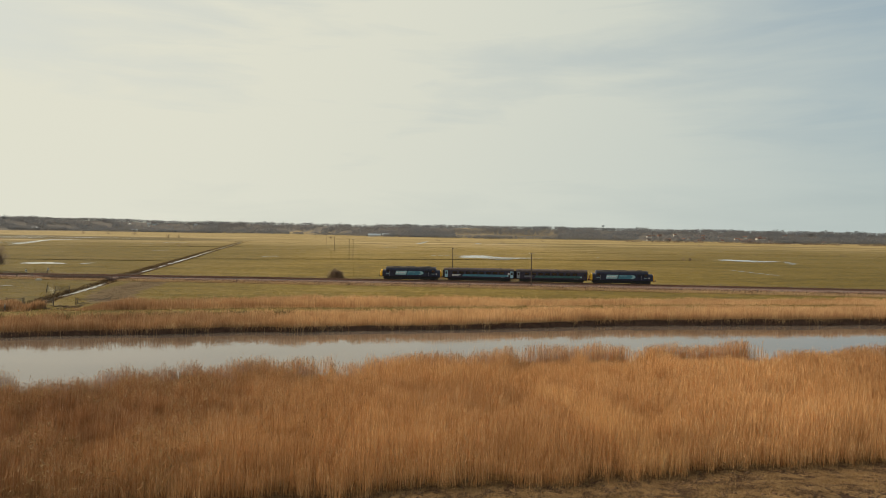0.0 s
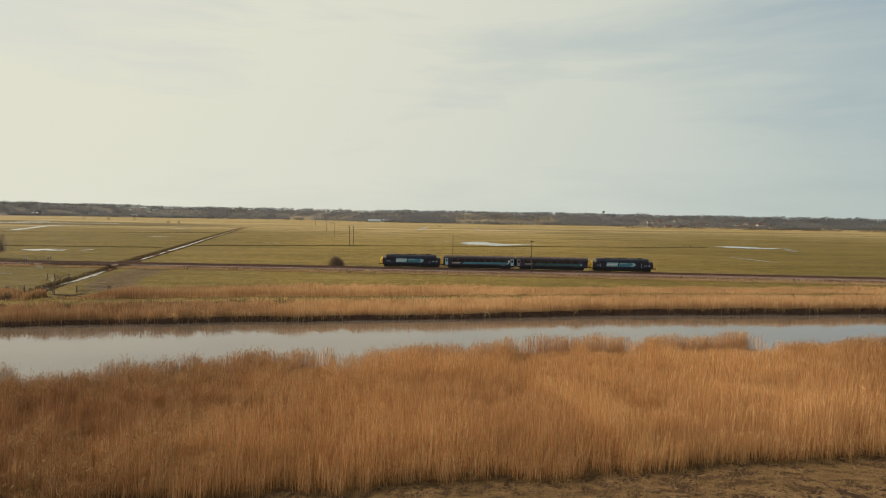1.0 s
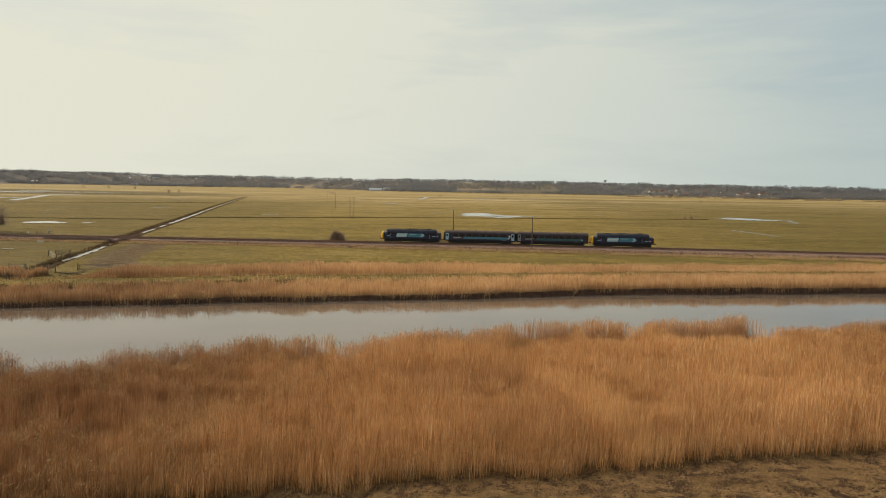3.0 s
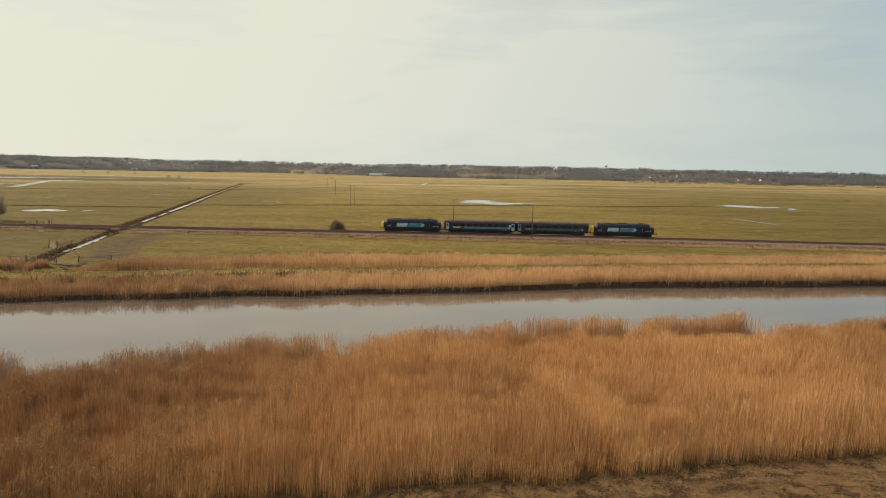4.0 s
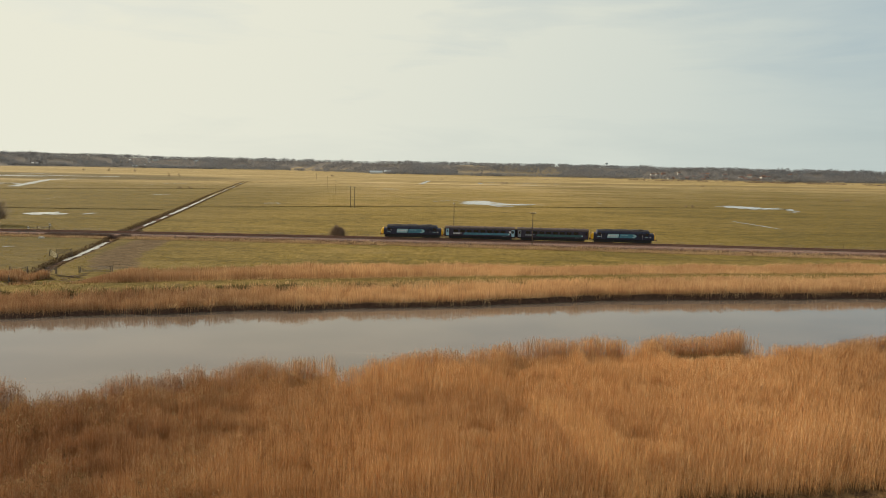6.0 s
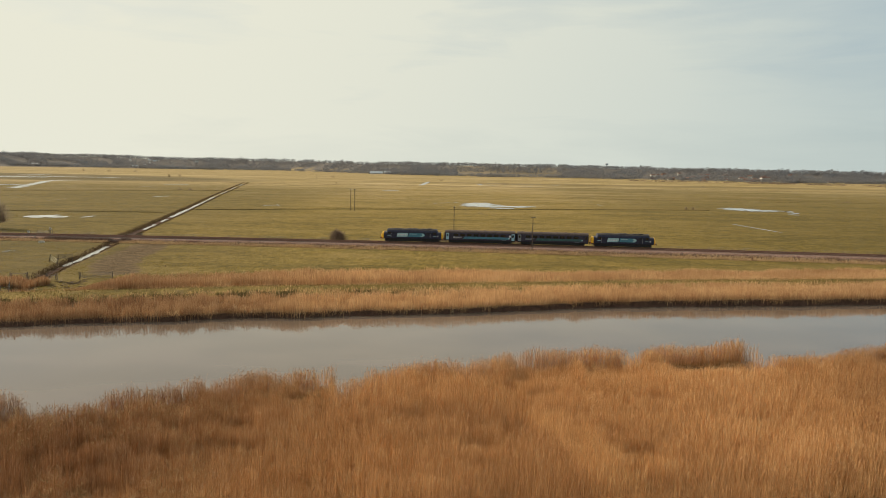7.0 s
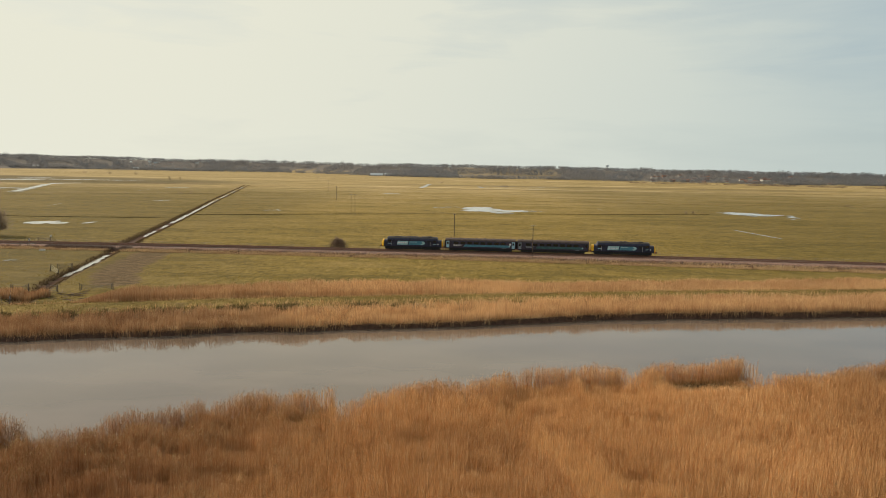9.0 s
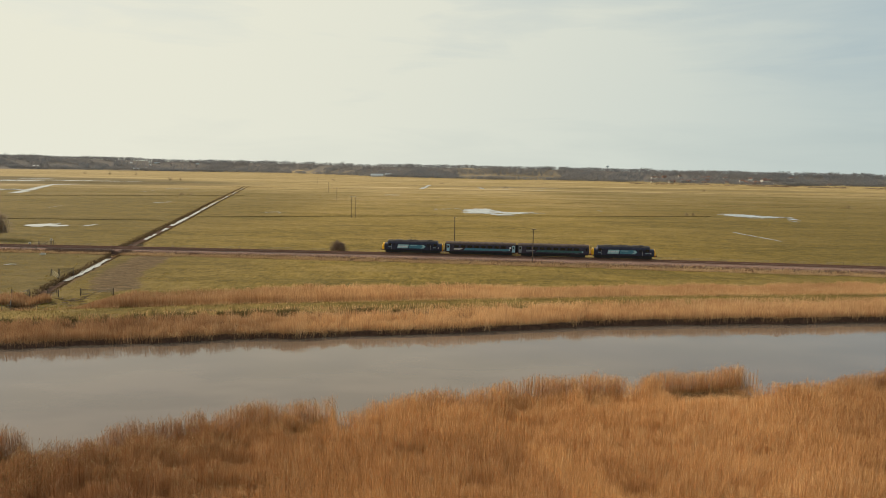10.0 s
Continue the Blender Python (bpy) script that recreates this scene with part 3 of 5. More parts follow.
def near_reeds():
    x, v = in_band(840000, -56, 60, 36, 76)
    y = v + SKEW * x
    keep = (v > bank_edge(x) + rng.normal(0, 0.25, len(x)) + 0.9 * (lattice(x / 0.6, x * 0 + 5, 19) - 0.5)) & (v < near_shore(x) + rng.normal(0, 0.3, len(x))) & (np.abs(x - 0.5) < 0.68 * y + 7)
    keep &= rng.random(len(x)) < np.interp(near_shore(x) - v, [0, 0.5, 1.2], [0.3, 0.7, 0.85])
    x, y = x[keep], y[keep]
    gappy = rough_noise(x / 1.1, y / 1.1, 27) > 0.2
    x, y = x[gappy], y[gappy]
    h = reed_height(x, y) * rng.normal(1, 0.09, len(x)) * np.interp(y - SKEW * x - bank_edge(x), [0, 4], [0.5, 1]) * np.where(rng.random(len(x)) < 0.08, 0.7, 1)
    bed, tips = blades("reed_bed", x, y, np.maximum(h, 0.15), rng.uniform(0.008, 0.022, len(x)) * np.interp(y, [35, 75], [0.85, 1.4]), REED, "dense golden-brown dry reeds along the muddy river", 0.075, (0.03, 0.0), straight=True, near=True)
    leaf = rng.choice(len(x), 310000)
    lh = rng.uniform(0.25, 1.02, len(leaf)) ** 0.6
    lx, ly = x[leaf] + 0.06 * lh, y[leaf]
    lz = ground_z(lx, ly) + np.maximum(h[leaf], 0.15) * lh * 0.97
    a = rng.uniform(0, 2 * math.pi, len(leaf))
    ln = rng.uniform(0.14, 0.42, len(leaf)) * (1 + 0.6 * ramp01(-lx, 8, 24))
    wide = rng.uniform(0.005, 0.012, len(leaf)) * np.interp(ly, [35, 75], [0.9, 1.4])
    p0 = np.stack([lx, ly, lz], -1)
    v3 = np.stack([p0 + np.stack([-np.sin(a) * wide, np.cos(a) * wide, 0 * a], -1), p0 - np.stack([-np.sin(a) * wide, np.cos(a) * wide, 0 * a], -1),
                   p0 + np.stack([np.cos(a) * ln * 0.5 + 0.04, np.sin(a) * ln * 0.5, np.where(rng.random(len(leaf)) < 0.3, -0.6, 0.9) * rng.uniform(0.3, 1.1, len(leaf)) * ln], -1)], 1)
    # leaves take the same mix of stand colour and painted shade
    stand = stand_shade(lx, ly)[0]
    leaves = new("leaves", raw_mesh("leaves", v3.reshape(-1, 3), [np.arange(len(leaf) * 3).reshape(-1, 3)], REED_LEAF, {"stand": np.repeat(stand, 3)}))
    leaves.parent = bed
    tagged(leaves, "dry drooping reed leaves", kind="stuff")
    # dead sedge and herbs tangled through the western reeds
    west = np.flatnonzero(rng.random(len(x)) < 0.32 * ramp01(-x, 6, 22) * ramp01(rough_noise(x / 3.5, y / 2.5, 97), 0.36, 0.55))
    k = len(west)
    tall = np.maximum(h[west], 0.15) * rng.uniform(0.72, 1.06, k)
    p0 = np.stack([x[west] + rng.normal(0, 0.1, k), y[west], ground_z(x[west], y[west]) + tall], -1)
    a, tilt, ln = rng.uniform(0, 2 * math.pi, k), rng.uniform(-0.9, 0.9, k), rng.uniform(0.16, 0.45, k)
    aim = np.stack([np.cos(a) * np.cos(tilt), np.sin(a) * np.cos(tilt), np.sin(tilt)], -1) * ln[:, None]
    wide = np.stack([-np.sin(a), np.cos(a), 0.6 + 0 * a], -1) * rng.uniform(0.012, 0.026, k)[:, None]
    v3 = np.stack([p0 - wide, p0 + wide, p0 + aim], 1).reshape(-1, 3)
    sedge = new("sedge", raw_mesh("sedge", v3, [np.arange(k * 3).reshape(-1, 3)], SEDGE))
    sedge.parent = bed
    tagged(sedge, "tangled olive-brown dead sedge", kind="stuff")
    pick = (rng.random(len(x)) < np.interp(near_shore(x) - y + SKEW * x, [0, 3, 5], [0.40, 0.2, 0.006])) & (h > 1.5)
    plumes("seed_heads", tips[pick], 0.125, bed)
    # the same bed goes on to both sides, thinner
    x, v = in_band(30000, -150, 150, 36, 76)
    y = v + SKEW * x
    keep = (v > bank_edge(x)) & (v < near_shore(x)) & (np.abs(x - 0.5) >= 0.68 * y + 7)
    x, y = x[keep], y[keep]
    blades("reed_bed", x, y, reed_height(x, y) * rng.normal(1, 0.1, len(x)), rng.uniform(0.08, 0.15, len(x)), REED, "dry reeds further along the river bank", 0.08, (0.06, 0), near=True)


def far_reeds():
    x, v = in_band(215000, -125, 125, 101, 116)
    s = far_shore(x)
    width = 11 + 3 * (lattice(x / 14, x * 0, 41) - 0.5)
    keep = (v > s + np.interp(x, [-40, 20], [0.15, 0.25])) & (v > s + np.interp(x, [-40, 20], [0.2, 0.42]) + 0.9 * (lattice(x / 2.3, x * 0, 61) - 0.5) + rng.normal(0, 0.15, len(x))) & (v < s + width)
    x, v = x[keep], v[keep]
    y = v + SKEW * x
    keep = rough_noise(x / 2.5, y / 2.5, 43) > np.interp(v - far_shore(x), [0, 3, 11], [0.0, 0.15, 0.36])
    x, y = x[keep], y[keep]
    h = (1.75 + 1.0 * (rough_noise(x / 5, y / 5, 44) - 0.5) + 0.6 * (lattice(x / 0.8, y / 0.8, 49) - 0.5)) * rng.normal(1, 0.12, len(x)) * np.interp(x, [-60, 0, 40], [0.78, 0.85, 0.72]) * (1 - np.interp(x, [-20, 30], [0.55, 0.15]) * ramp01(rough_noise(x / 1.8, y / 1.2, 62), 0.45, 0.7))
    bed, tips = blades("reed_bed", x, y, np.maximum(h, 0.3), rng.uniform(0.03, 0.065, len(x)), REED_FAR, "pale golden reeds on a dark undercut river bank", 0.2, (0.05, 0), turns=(14, 52), straight=True)
    # stems beaten flat along the water's edge
    x, v = in_band(9000, -42, 14, 103, 110)
    back = v - far_shore(x)
    y = v + SKEW * x
    keep = (back > 0.6) & (back < 4.5) & (rough_noise(x / 2.6, y / 1.2, 66) > 0.56)
    x, y = x[keep], y[keep]
    blades("lodged_reeds", x, y, rng.uniform(0.5, 0.9, len(x)), rng.uniform(0.05, 0.1, len(x)), leafy("bleached_straw", [(0.42, 0.26, 0.13), (0.70, 0.49, 0.27), (0.90, 0.70, 0.44)]), "bleached reeds beaten flat at the water's edge", 0.9, (0.1, -0.4), straight=True)
    x, v = in_band(220000, -67, 125, 115, 140)
    p = bank_path(x)
    keep = (v > p + 4.5 + rng.normal(0, 0.2, len(x))) & (v < p + 16.5 + 2.5 * (lattice(x / 9, x * 0, 46) - 0.5) * 2)
    x, v = x[keep], v[keep]
    y = v + SKEW * x
    h = (np.interp(x, [-40, 0, 60], [1.75, 1.5, 1.0]) + 0.8 * (rough_noise(x / 6, y / 6, 47) - 0.5) + 0.6 * (lattice(x / 0.8, y / 0.8, 50) - 0.5)) * rng.normal(1, 0.1, len(x)) * ramp01(x + 67, -2, 8)
    keep = (rough_noise(x / 3, y / 3, 48) > 0.22) & (h > 0.2)
    x, y, h = x[keep], y[keep], h[keep]
    blades("reed_bed", x, y, h, rng.uniform(0.03, 0.065, len(x)), REED_FAR, "reddish-gold reeds in the dyke behind the flood bank", 0.1, (0.04, 0), turns=(18, 62), straight=True)


def grass():
    # bare near bank with tufts
    x, v = in_band(105000, -14, 42, 30, 39)
    y = v + SKEW * x
    keep = (v < bank_edge(x) + 0.5) & (rough_noise(x / 0.8, y / 0.8, 51) > np.interp(bank_edge(x) - v, [0, 0.6, 1.5], [0.0, 0.2, 0.42])) & (np.abs(x) < 0.68 * y + 5)
    x, y = x[keep], y[keep]
    blades("grass_tufts", x, y, rng.uniform(0.08, 0.22, len(x)), rng.uniform(0.008, 0.018, len(x)), BANK_GRASS, "tangled yellow-brown dead grass on trodden bank", 1.3, (0, 0), category="grass", straight=True)
    # flood bank path
    x, v = in_band(60000, -110, 120, 108, 132)
    p = bank_path(x)
    keep = np.abs(v - p) < 6.5
    x, v = x[keep], v[keep]
    y = v + SKEW * x
    keep = rough_noise(x / 1.5, y / 1.5, 53) > 0.35
    x, y = x[keep], y[keep]
    blades("grass_verge", x, y, rng.uniform(0.1, 0.4, len(x)), rng.uniform(0.04, 0.1, len(x)), PATH_GRASS, "rough yellowed grass on the flood bank path", 0.4, (0, 0), category="grass")
    # meadow between the bank and the railway, and beyond
    y = 105 + 640 * rng.random(240000) ** 2.0
    x = rng.uniform(-1, 1, len(y)) * (0.7 * y + 6)
    v = y - SKEW * x
    keep = (v > bank_path(x) + 7) & (np.abs(y - track_y(x) + 4.5) > 11) & (rough_noise(x / 3, y / 3, 55) > 0.36) & (np.minimum(off_line(x, y, DITCH), off_line(x, y, FAR_DITCH)) > 2.5) & (off_line(x, y, DEAD_HOLLOW) > 5)
    x, y = x[keep], y[keep]
    k = len(x)
    z = ground_z(x, y) - 0.02
    a = rng.uniform(0, math.pi, k)
    wide, tall = rng.uniform(0.10, 0.28, k) * np.interp(y, [150, 600], [1, 2.2]), rng.uniform(0.04, 0.11, k) * np.interp(y, [150, 600], [1, 1.3])
    dx, dy = np.cos(a) * wide, np.sin(a) * wide
    v3 = np.stack([np.stack([x - dx, y - dy, z], -1), np.stack([x + dx, y + dy, z], -1), np.stack([x + 0.3 * dy, y - 0.3 * dx, z + tall], -1)], 1)
    me = raw_mesh("meadow_tufts", v3.reshape(-1, 3), [np.arange(k * 3).reshape(-1, 3)], FIELD_GRASS)
    tagged(new("meadow_tufts", me), "grazed olive meadow grass in low tufts", "grass", kind="stuff")
    # dead grass along the line
    x = rng.uniform(-150, 140, 52000)
    y = track_y(x) - (5.4 + np.interp(x, [-120, 60], [7.0, 10.5]) * rng.random(len(x)) ** 0.55)
    keep = (rough_noise(x / 2.2, y / 1.2, 57) > 0.38)
    x, y = x[keep], y[keep]
    blades("dead_grass", x, y, rng.uniform(0.2, 0.75, len(x)), rng.uniform(0.06, 0.14, len(x)), DEAD_GRASS, "pale dead grass and bramble beside the railway", 0.35, (0.05, 0), category="grass")
    x = rng.uniform(-150, 140, 30000)
    y = track_y(x) - rng.uniform(6.0, np.interp(x, [-120, 60], [10.0, 13.0]), len(x))
    keep = rough_noise(x / 3.5, y / 1.2, 58) > 0.48
    x, y = x[keep], y[keep]
    blades("bramble", x, y, rng.uniform(0.25, 0.8, len(x)), rng.uniform(0.06, 0.14, len(x)), leafy("bramble_stems", [(0.085, 0.045, 0.033), (0.15, 0.085, 0.06), (0.24, 0.145, 0.10)]), "dark reddish bramble beside the railway", 0.5, (0, 0), category="vegetation")
    x = rng.uniform(-150, 140, 15000)
    y = track_y(x) + rng.uniform(3.0, 6.0, len(x))
    blades("dead_grass", x, y, rng.uniform(0.15, 0.5, len(x)), rng.uniform(0.06, 0.12, len(x)), DEAD_GRASS, "pale dead grass beyond the railway", 0.35, (0.05, 0), category="grass")
    # dead vegetation on the ditch sides and in the trampled hollow
    xs_, ys_ = [], []
    for line, count in ((DITCH, 6000), (FAR_DITCH, 14000), (DEAD_HOLLOW, 24000)):
        for (ax, ay), (bx, by) in zip(line, line[1:]):
            k = int(count * math.hypot(bx - ax, by - ay) / 500) + 500
            t = rng.random(k)
            o = rng.normal(0, 1, k)
            o = np.sign(o) * (np.where(ay > 200, 1.2, 0.9) + np.abs(o) * np.where(ay > 200, 0.9, 0.5)) if line is not DEAD_HOLLOW else o * 3.0
            length = math.hypot(bx - ax, by - ay)
            xs_.append(ax + t * (bx - ax) - o * (by - ay) / length)
            ys_.append(ay + t * (by - ay) + o * (bx - ax) / length)
    x, y = np.concatenate(xs_), np.concatenate(ys_)
    blades("ditch_vegetation", x, y, np.where(off_line(x, y, DEAD_HOLLOW) < 9, 0.22, 1.0) * rng.uniform(0.2, 0.6, len(x)), rng.uniform(0.08, 0.2, len(x)), leafy("ditch_stems", [(0.065, 0.041, 0.022), (0.12, 0.078, 0.040), (0.20, 0.135, 0.07)]),
           "brown dead vegetation along the field ditches", 0.35, (0, 0), category="vegetation")


def bank_straw():
    """Low pale straw on both shoulders of the flood bank, closing over the path to the east."""
    x, v = in_band(90000, -110, 120, 108, 132)
    off = v - bank_path(x)
    bare_path = np.interp(x, [-60, -30, 40], [2.6, 1.9, 1.5])
    y = v + SKEW * x
    keep = (np.abs(off) < 6.5) & (np.abs(off + 0.6) > bare_path) & (rough_noise(x / 2.2, y / 1.3, 81) > np.interp(x, [-60, -25], [0.52, 0.28]))
    x, y = x[keep], y[keep]
    blades("dead_grass", x, y, rng.uniform(0.25, 0.8, len(x)), rng.uniform(0.03, 0.08, len(x)), REED_FAR, "pale tangled straw on the flood bank shoulders", 0.35, (0.05, 0), category="reeds", turns=(30, 90), straight=True)


def clods():
    """Lumps of dark earth on the trodden bank."""
    x, v = in_band(5200, -30, 45, 27, 38.5)
    y = v + SKEW * x
    keep = (v < bank_edge(x) + 0.2) & (rough_noise(x / 1.6, y / 1.6, 68) > 0.5)
    x, y = x[keep], y[keep]
    k = len(x)
    r = rng.uniform(0.04, 0.14, k)
    z = ground_z(x, y)
    dirs = np.array([(1, 0, 0), (0, 1, 0), (-1, 0, 0), (0, -1, 0), (0, 0, 0.6), (0.6, 0.6, 0.35), (-0.6, 0.6, 0.35), (-0.6, -0.6, 0.35), (0.6, -0.6, 0.35)])
    p = np.stack([x, y, z], -1)[:, None] + dirs[None] * (r[:, None] * rng.uniform(0.7, 1.3, (k, 9)))[..., None]
    f = np.array([(0, 1, 5), (1, 2, 6), (2, 3, 7), (3, 0, 8), (5, 1, 4), (0, 5, 4), (6, 2, 4), (1, 6, 4), (7, 3, 4), (2, 7, 4), (8, 0, 4), (3, 8, 4)])
    ob = new("earth_clods", raw_mesh("earth_clods", p.reshape(-1, 3), [(np.arange(k)[:, None, None] * 9 + f[None]).reshape(-1, 3)], leafy("dark_earth", [(0.05, 0.027, 0.014), (0.10, 0.056, 0.028), (0.17, 0.095, 0.045)], light=0.0), smooth=True))
    tagged(ob, "dark lumps of trodden earth on the bank", "earth", kind="stuff")


def crossing_hedge():
    x = rng.uniform(-119, -95, 5000)
    y = track_y(x) - 8 - rng.normal(0, 0.8, len(x))
    blades("bramble", x, y, rng.uniform(0.5, 1.3, len(x)), rng.uniform(0.05, 0.12, len(x)), leafy("hedge_stems", [(0.07, 0.045, 0.036), (0.14, 0.092, 0.072), (0.22, 0.155, 0.12)]), "dark straggling bramble hedge near the crossing", 0.4, (0, 0), category="vegetation")


def small_stands():
    # reeds in the dyke end by the gateway, and dark scrub on the shoulder of the flood bank
    a, q = rng.uniform(0, 6.28, 3500), np.sqrt(rng.random(3500))
    x, y = -79.5 + 5.5 * q * np.cos(a), 116.5 + 3.2 * q * np.sin(a) + 0.2 * q * np.cos(a)
    blades("reed_bed", x, y, rng.uniform(0.9, 1.7, len(x)), rng.uniform(0.05, 0.09, len(x)), REED_FAR, "small stand of dry reeds by the gateway", 0.12, (0.05, 0))
    x = rng.uniform(-110, 20, 15000)
    y = bank_path(x) - 5.5 + rng.normal(0, 0.7, len(x)) + SKEW * x
    keep = rough_noise(x / 2.2, y / 2.2, 65) > np.interp(x, [-60, 20], [0.52, 0.66])
    x, y = x[keep], y[keep]
    blades("bank_scrub", x, y, rng.uniform(0.3, 0.9, len(x)), rng.uniform(0.06, 0.16, len(x)), leafy("scrub_stems", [(0.07, 0.055, 0.022), (0.13, 0.098, 0.038), (0.20, 0.145, 0.06)]), "low dark scrub on the shoulder of the flood bank", 0.4, (0, 0), category="vegetation")


near_reeds()
crossing_hedge()
clods()
small_stands()
bank_straw()
far_reeds()
grass()


# ---- ditch and flood water ----
def ribbon(name, mat, line, width, z, label, seed=1):
    """A strip of water of uneven width along a line."""
    rng2 = random.Random(seed)
    left, right = [], []
    for i, ((ax, ay), (bx, by)) in enumerate(zip(line, line[1:])):
        length = math.hypot(bx - ax, by - ay)
        nx, ny = -(by - ay) / length, (bx - ax) / length
        steps = max(2, int(length / 2.5))
        for k in range(steps + (1 if i == len(line) - 2 else 0)):
            t = k / steps
            w = width * rng2.uniform(0.15, 0.75)
            left.append((ax + t * (bx - ax) + nx * w, ay + t * (by - ay) + ny * w))
            w = width * rng2.uniform(0.15, 0.75)
            right.append((ax + t * (bx - ax) - nx * w, ay + t * (by - ay) - ny * w))
    return sheet(name, mat, left + right[::-1], label, z)


def pool(blobs, cell, label, seed, z=0.13):
    """Shallow flood water with a ragged, broken edge: blobs of centre and half-sizes."""
    x0, x1 = min(b[0] - b[2] for b in blobs) * 1.0, max(b[0] + b[2] for b in blobs)
    y0, y1 = min(b[1] - b[3] for b in blobs), max(b[1] + b[3] for b in blobs)
    px, py = np.meshgrid(np.arange(x0, x1, cell), np.arange(y0, y1, cell * 1.5))
    fill = np.full(px.shape, -9.0)
    for cx, cy, rx, ry in blobs:
        fill = np.maximum(fill, 1 - np.hypot((px - cx) / rx, (py - cy) / ry))
    wild = rough_noise(px / (cell * 9), py / (cell * 6), seed) - 0.5 + 0.5 * (lattice(px / (cell * 2.2), py / (cell * 2), seed + 3) - 0.5)
    ok = fill + wild * 0.8 > 0.32
    ax, ay = px[ok], py[ok]
    v = np.stack([np.stack([ax + cell * i, ay + cell * 1.5 * k, ax * 0 + z], -1) for i, k in ((0, 0), (1, 0), (1, 1), (0, 1))], 1).reshape(-1, 3)
    ob = new("flood_pool", raw_mesh("flood_pool", v, [np.arange(len(v)).reshape(-1, 4)], PUDDLE))
    return tagged(ob, label, "water", kind="structure")


ribbon("ditch_water", PUDDLE, [(-86.0, 141), (-89.5, 155), (-95.8, 177)], 1.6, -0.32, "bright water in a narrow field ditch", 3)
for k, (t0, t1, w) in enumerate(((0.02, 0.05, 1.4), (0.065, 0.085, 1.6), (0.10, 0.18, 2.6), (0.182, 0.25, 2.3), (0.255, 0.385, 2.6), (0.39, 0.56, 2.8), (0.565, 0.79, 3.2), (0.80, 0.98, 3.4))):
    def along_ditch(t):
        y = 209.4 + t * (900 - 209.4)
        return (float(np.interp(y, [p[1] for p in FAR_DITCH], [p[0] for p in FAR_DITCH])) + 0.7, y)
    ribbon("ditch_water", PUDDLE, [along_ditch(t0), along_ditch((t0 + t1) / 2), along_ditch(t1)], w, -0.12, "broken water in a long straight ditch", 40 + k)
ribbon("ditch_water", PUDDLE, [(-386, 561), (-505, 795), (-522, 854)], 9, 0.14, "water in a distant drainage ditch", 5)
ribbon("ditch_water", PUDDLE, [(118.5, 300), (121.8, 262)], 1.2, 0.14, "thin shining drain across the meadow", 6)
ribbon("ditch_water", PUDDLE, [(-63, 926), (-66.8, 1190)], 7, 0.16, "distant drain shining in the marsh", 7)
ribbon("ditch_water", PUDDLE, [(20, 1080), (24, 1000), (110, 960)], 7, 0.16, "distant bent drain in the marsh", 8)
ribbon("ditch_water", PUDDLE, [(35, 1130), (150, 1080)], 8, 0.16, "distant drain in the marsh", 9)
pool([(9, 424, 15, 36), (26, 412, 22, 14), (20, 392, 9, 9)], 0.8, "shallow flood water lying on the meadow", 2)
pool([(176, 430, 18, 28), (187, 421, 12, 9), (197, 418, 7, 4)], 0.8, "shallow flood water on the meadow", 4)
pool([(197, 416, 3, 6), (192, 400, 3.2, 12), (184, 384, 1.6, 10)], 0.5, "crooked tongue of flood water on the meadow", 12)
for k, (x0, y0, x1, y1, w) in enumerate(((-240.9, 379.4, -247.8, 406.5, 1.8), (-313, 634, -324, 682, 3), (-334, 741, -319, 753, 7), (-212.4, 453.5, -209.2, 464.8, 4), (-113.1, 374.1, -107.8, 379.1, 2.6),
                                         (-109, 384.6, -103.5, 370, 1.6), (-779, 1165, -771, 1191, 34), (-450, 629, -442, 639, 8), (-519, 828, -511, 861, 16), (-20, 438, -6.8, 447.7, 4), (-81.8, 677, -71.6, 680, 8), (89.5, 458.3, 88.9, 444, 1.8))):
    pool([(x0 + (x1 - x0) * t, y0 + (y1 - y0) * t, w * 0.65, w * 1.0) for t in (0.0, 0.33, 0.66, 1.0)], max(0.35, w / 9), "thin shining puddle in the meadow grass", 20 + k)
pool([(-173.5, 267, 7.5, 13), (-165, 266, 5, 6), (-155, 271, 2, 6)], 0.5, "flood water in the grass by a field drain", 6)
pool([(-112.2, 160, 1.4, 1.6), (-110.8, 160.3, 0.9, 1.0)], 0.3, "small puddle in the wet meadow", 13)
pool([(-700, 990, 90, 40)], 4, "distant flood water", 8)
pool([(-455, 638, 40, 14)], 2.5, "distant flood water", 9)
pool([(-640, 1060, 150, 22)], 5, "distant flood water", 10)


# ---- railway ----
RAIL_TOP = 0.9
railway = thing("railway_track", (0, 0, 0), 0, "double railway line on dark brown ballast across the marsh", "railway track")


def along_track(bm, profile, closed=False, step=6.0):
    """A profile of offset and height carried along the bend of the line."""
    return loft(bm, [[(x - track_slope(x) * o, float(track_y(x)) + o, z) for o, z in profile] for x in np.arange(-420, 421, step)], closed)


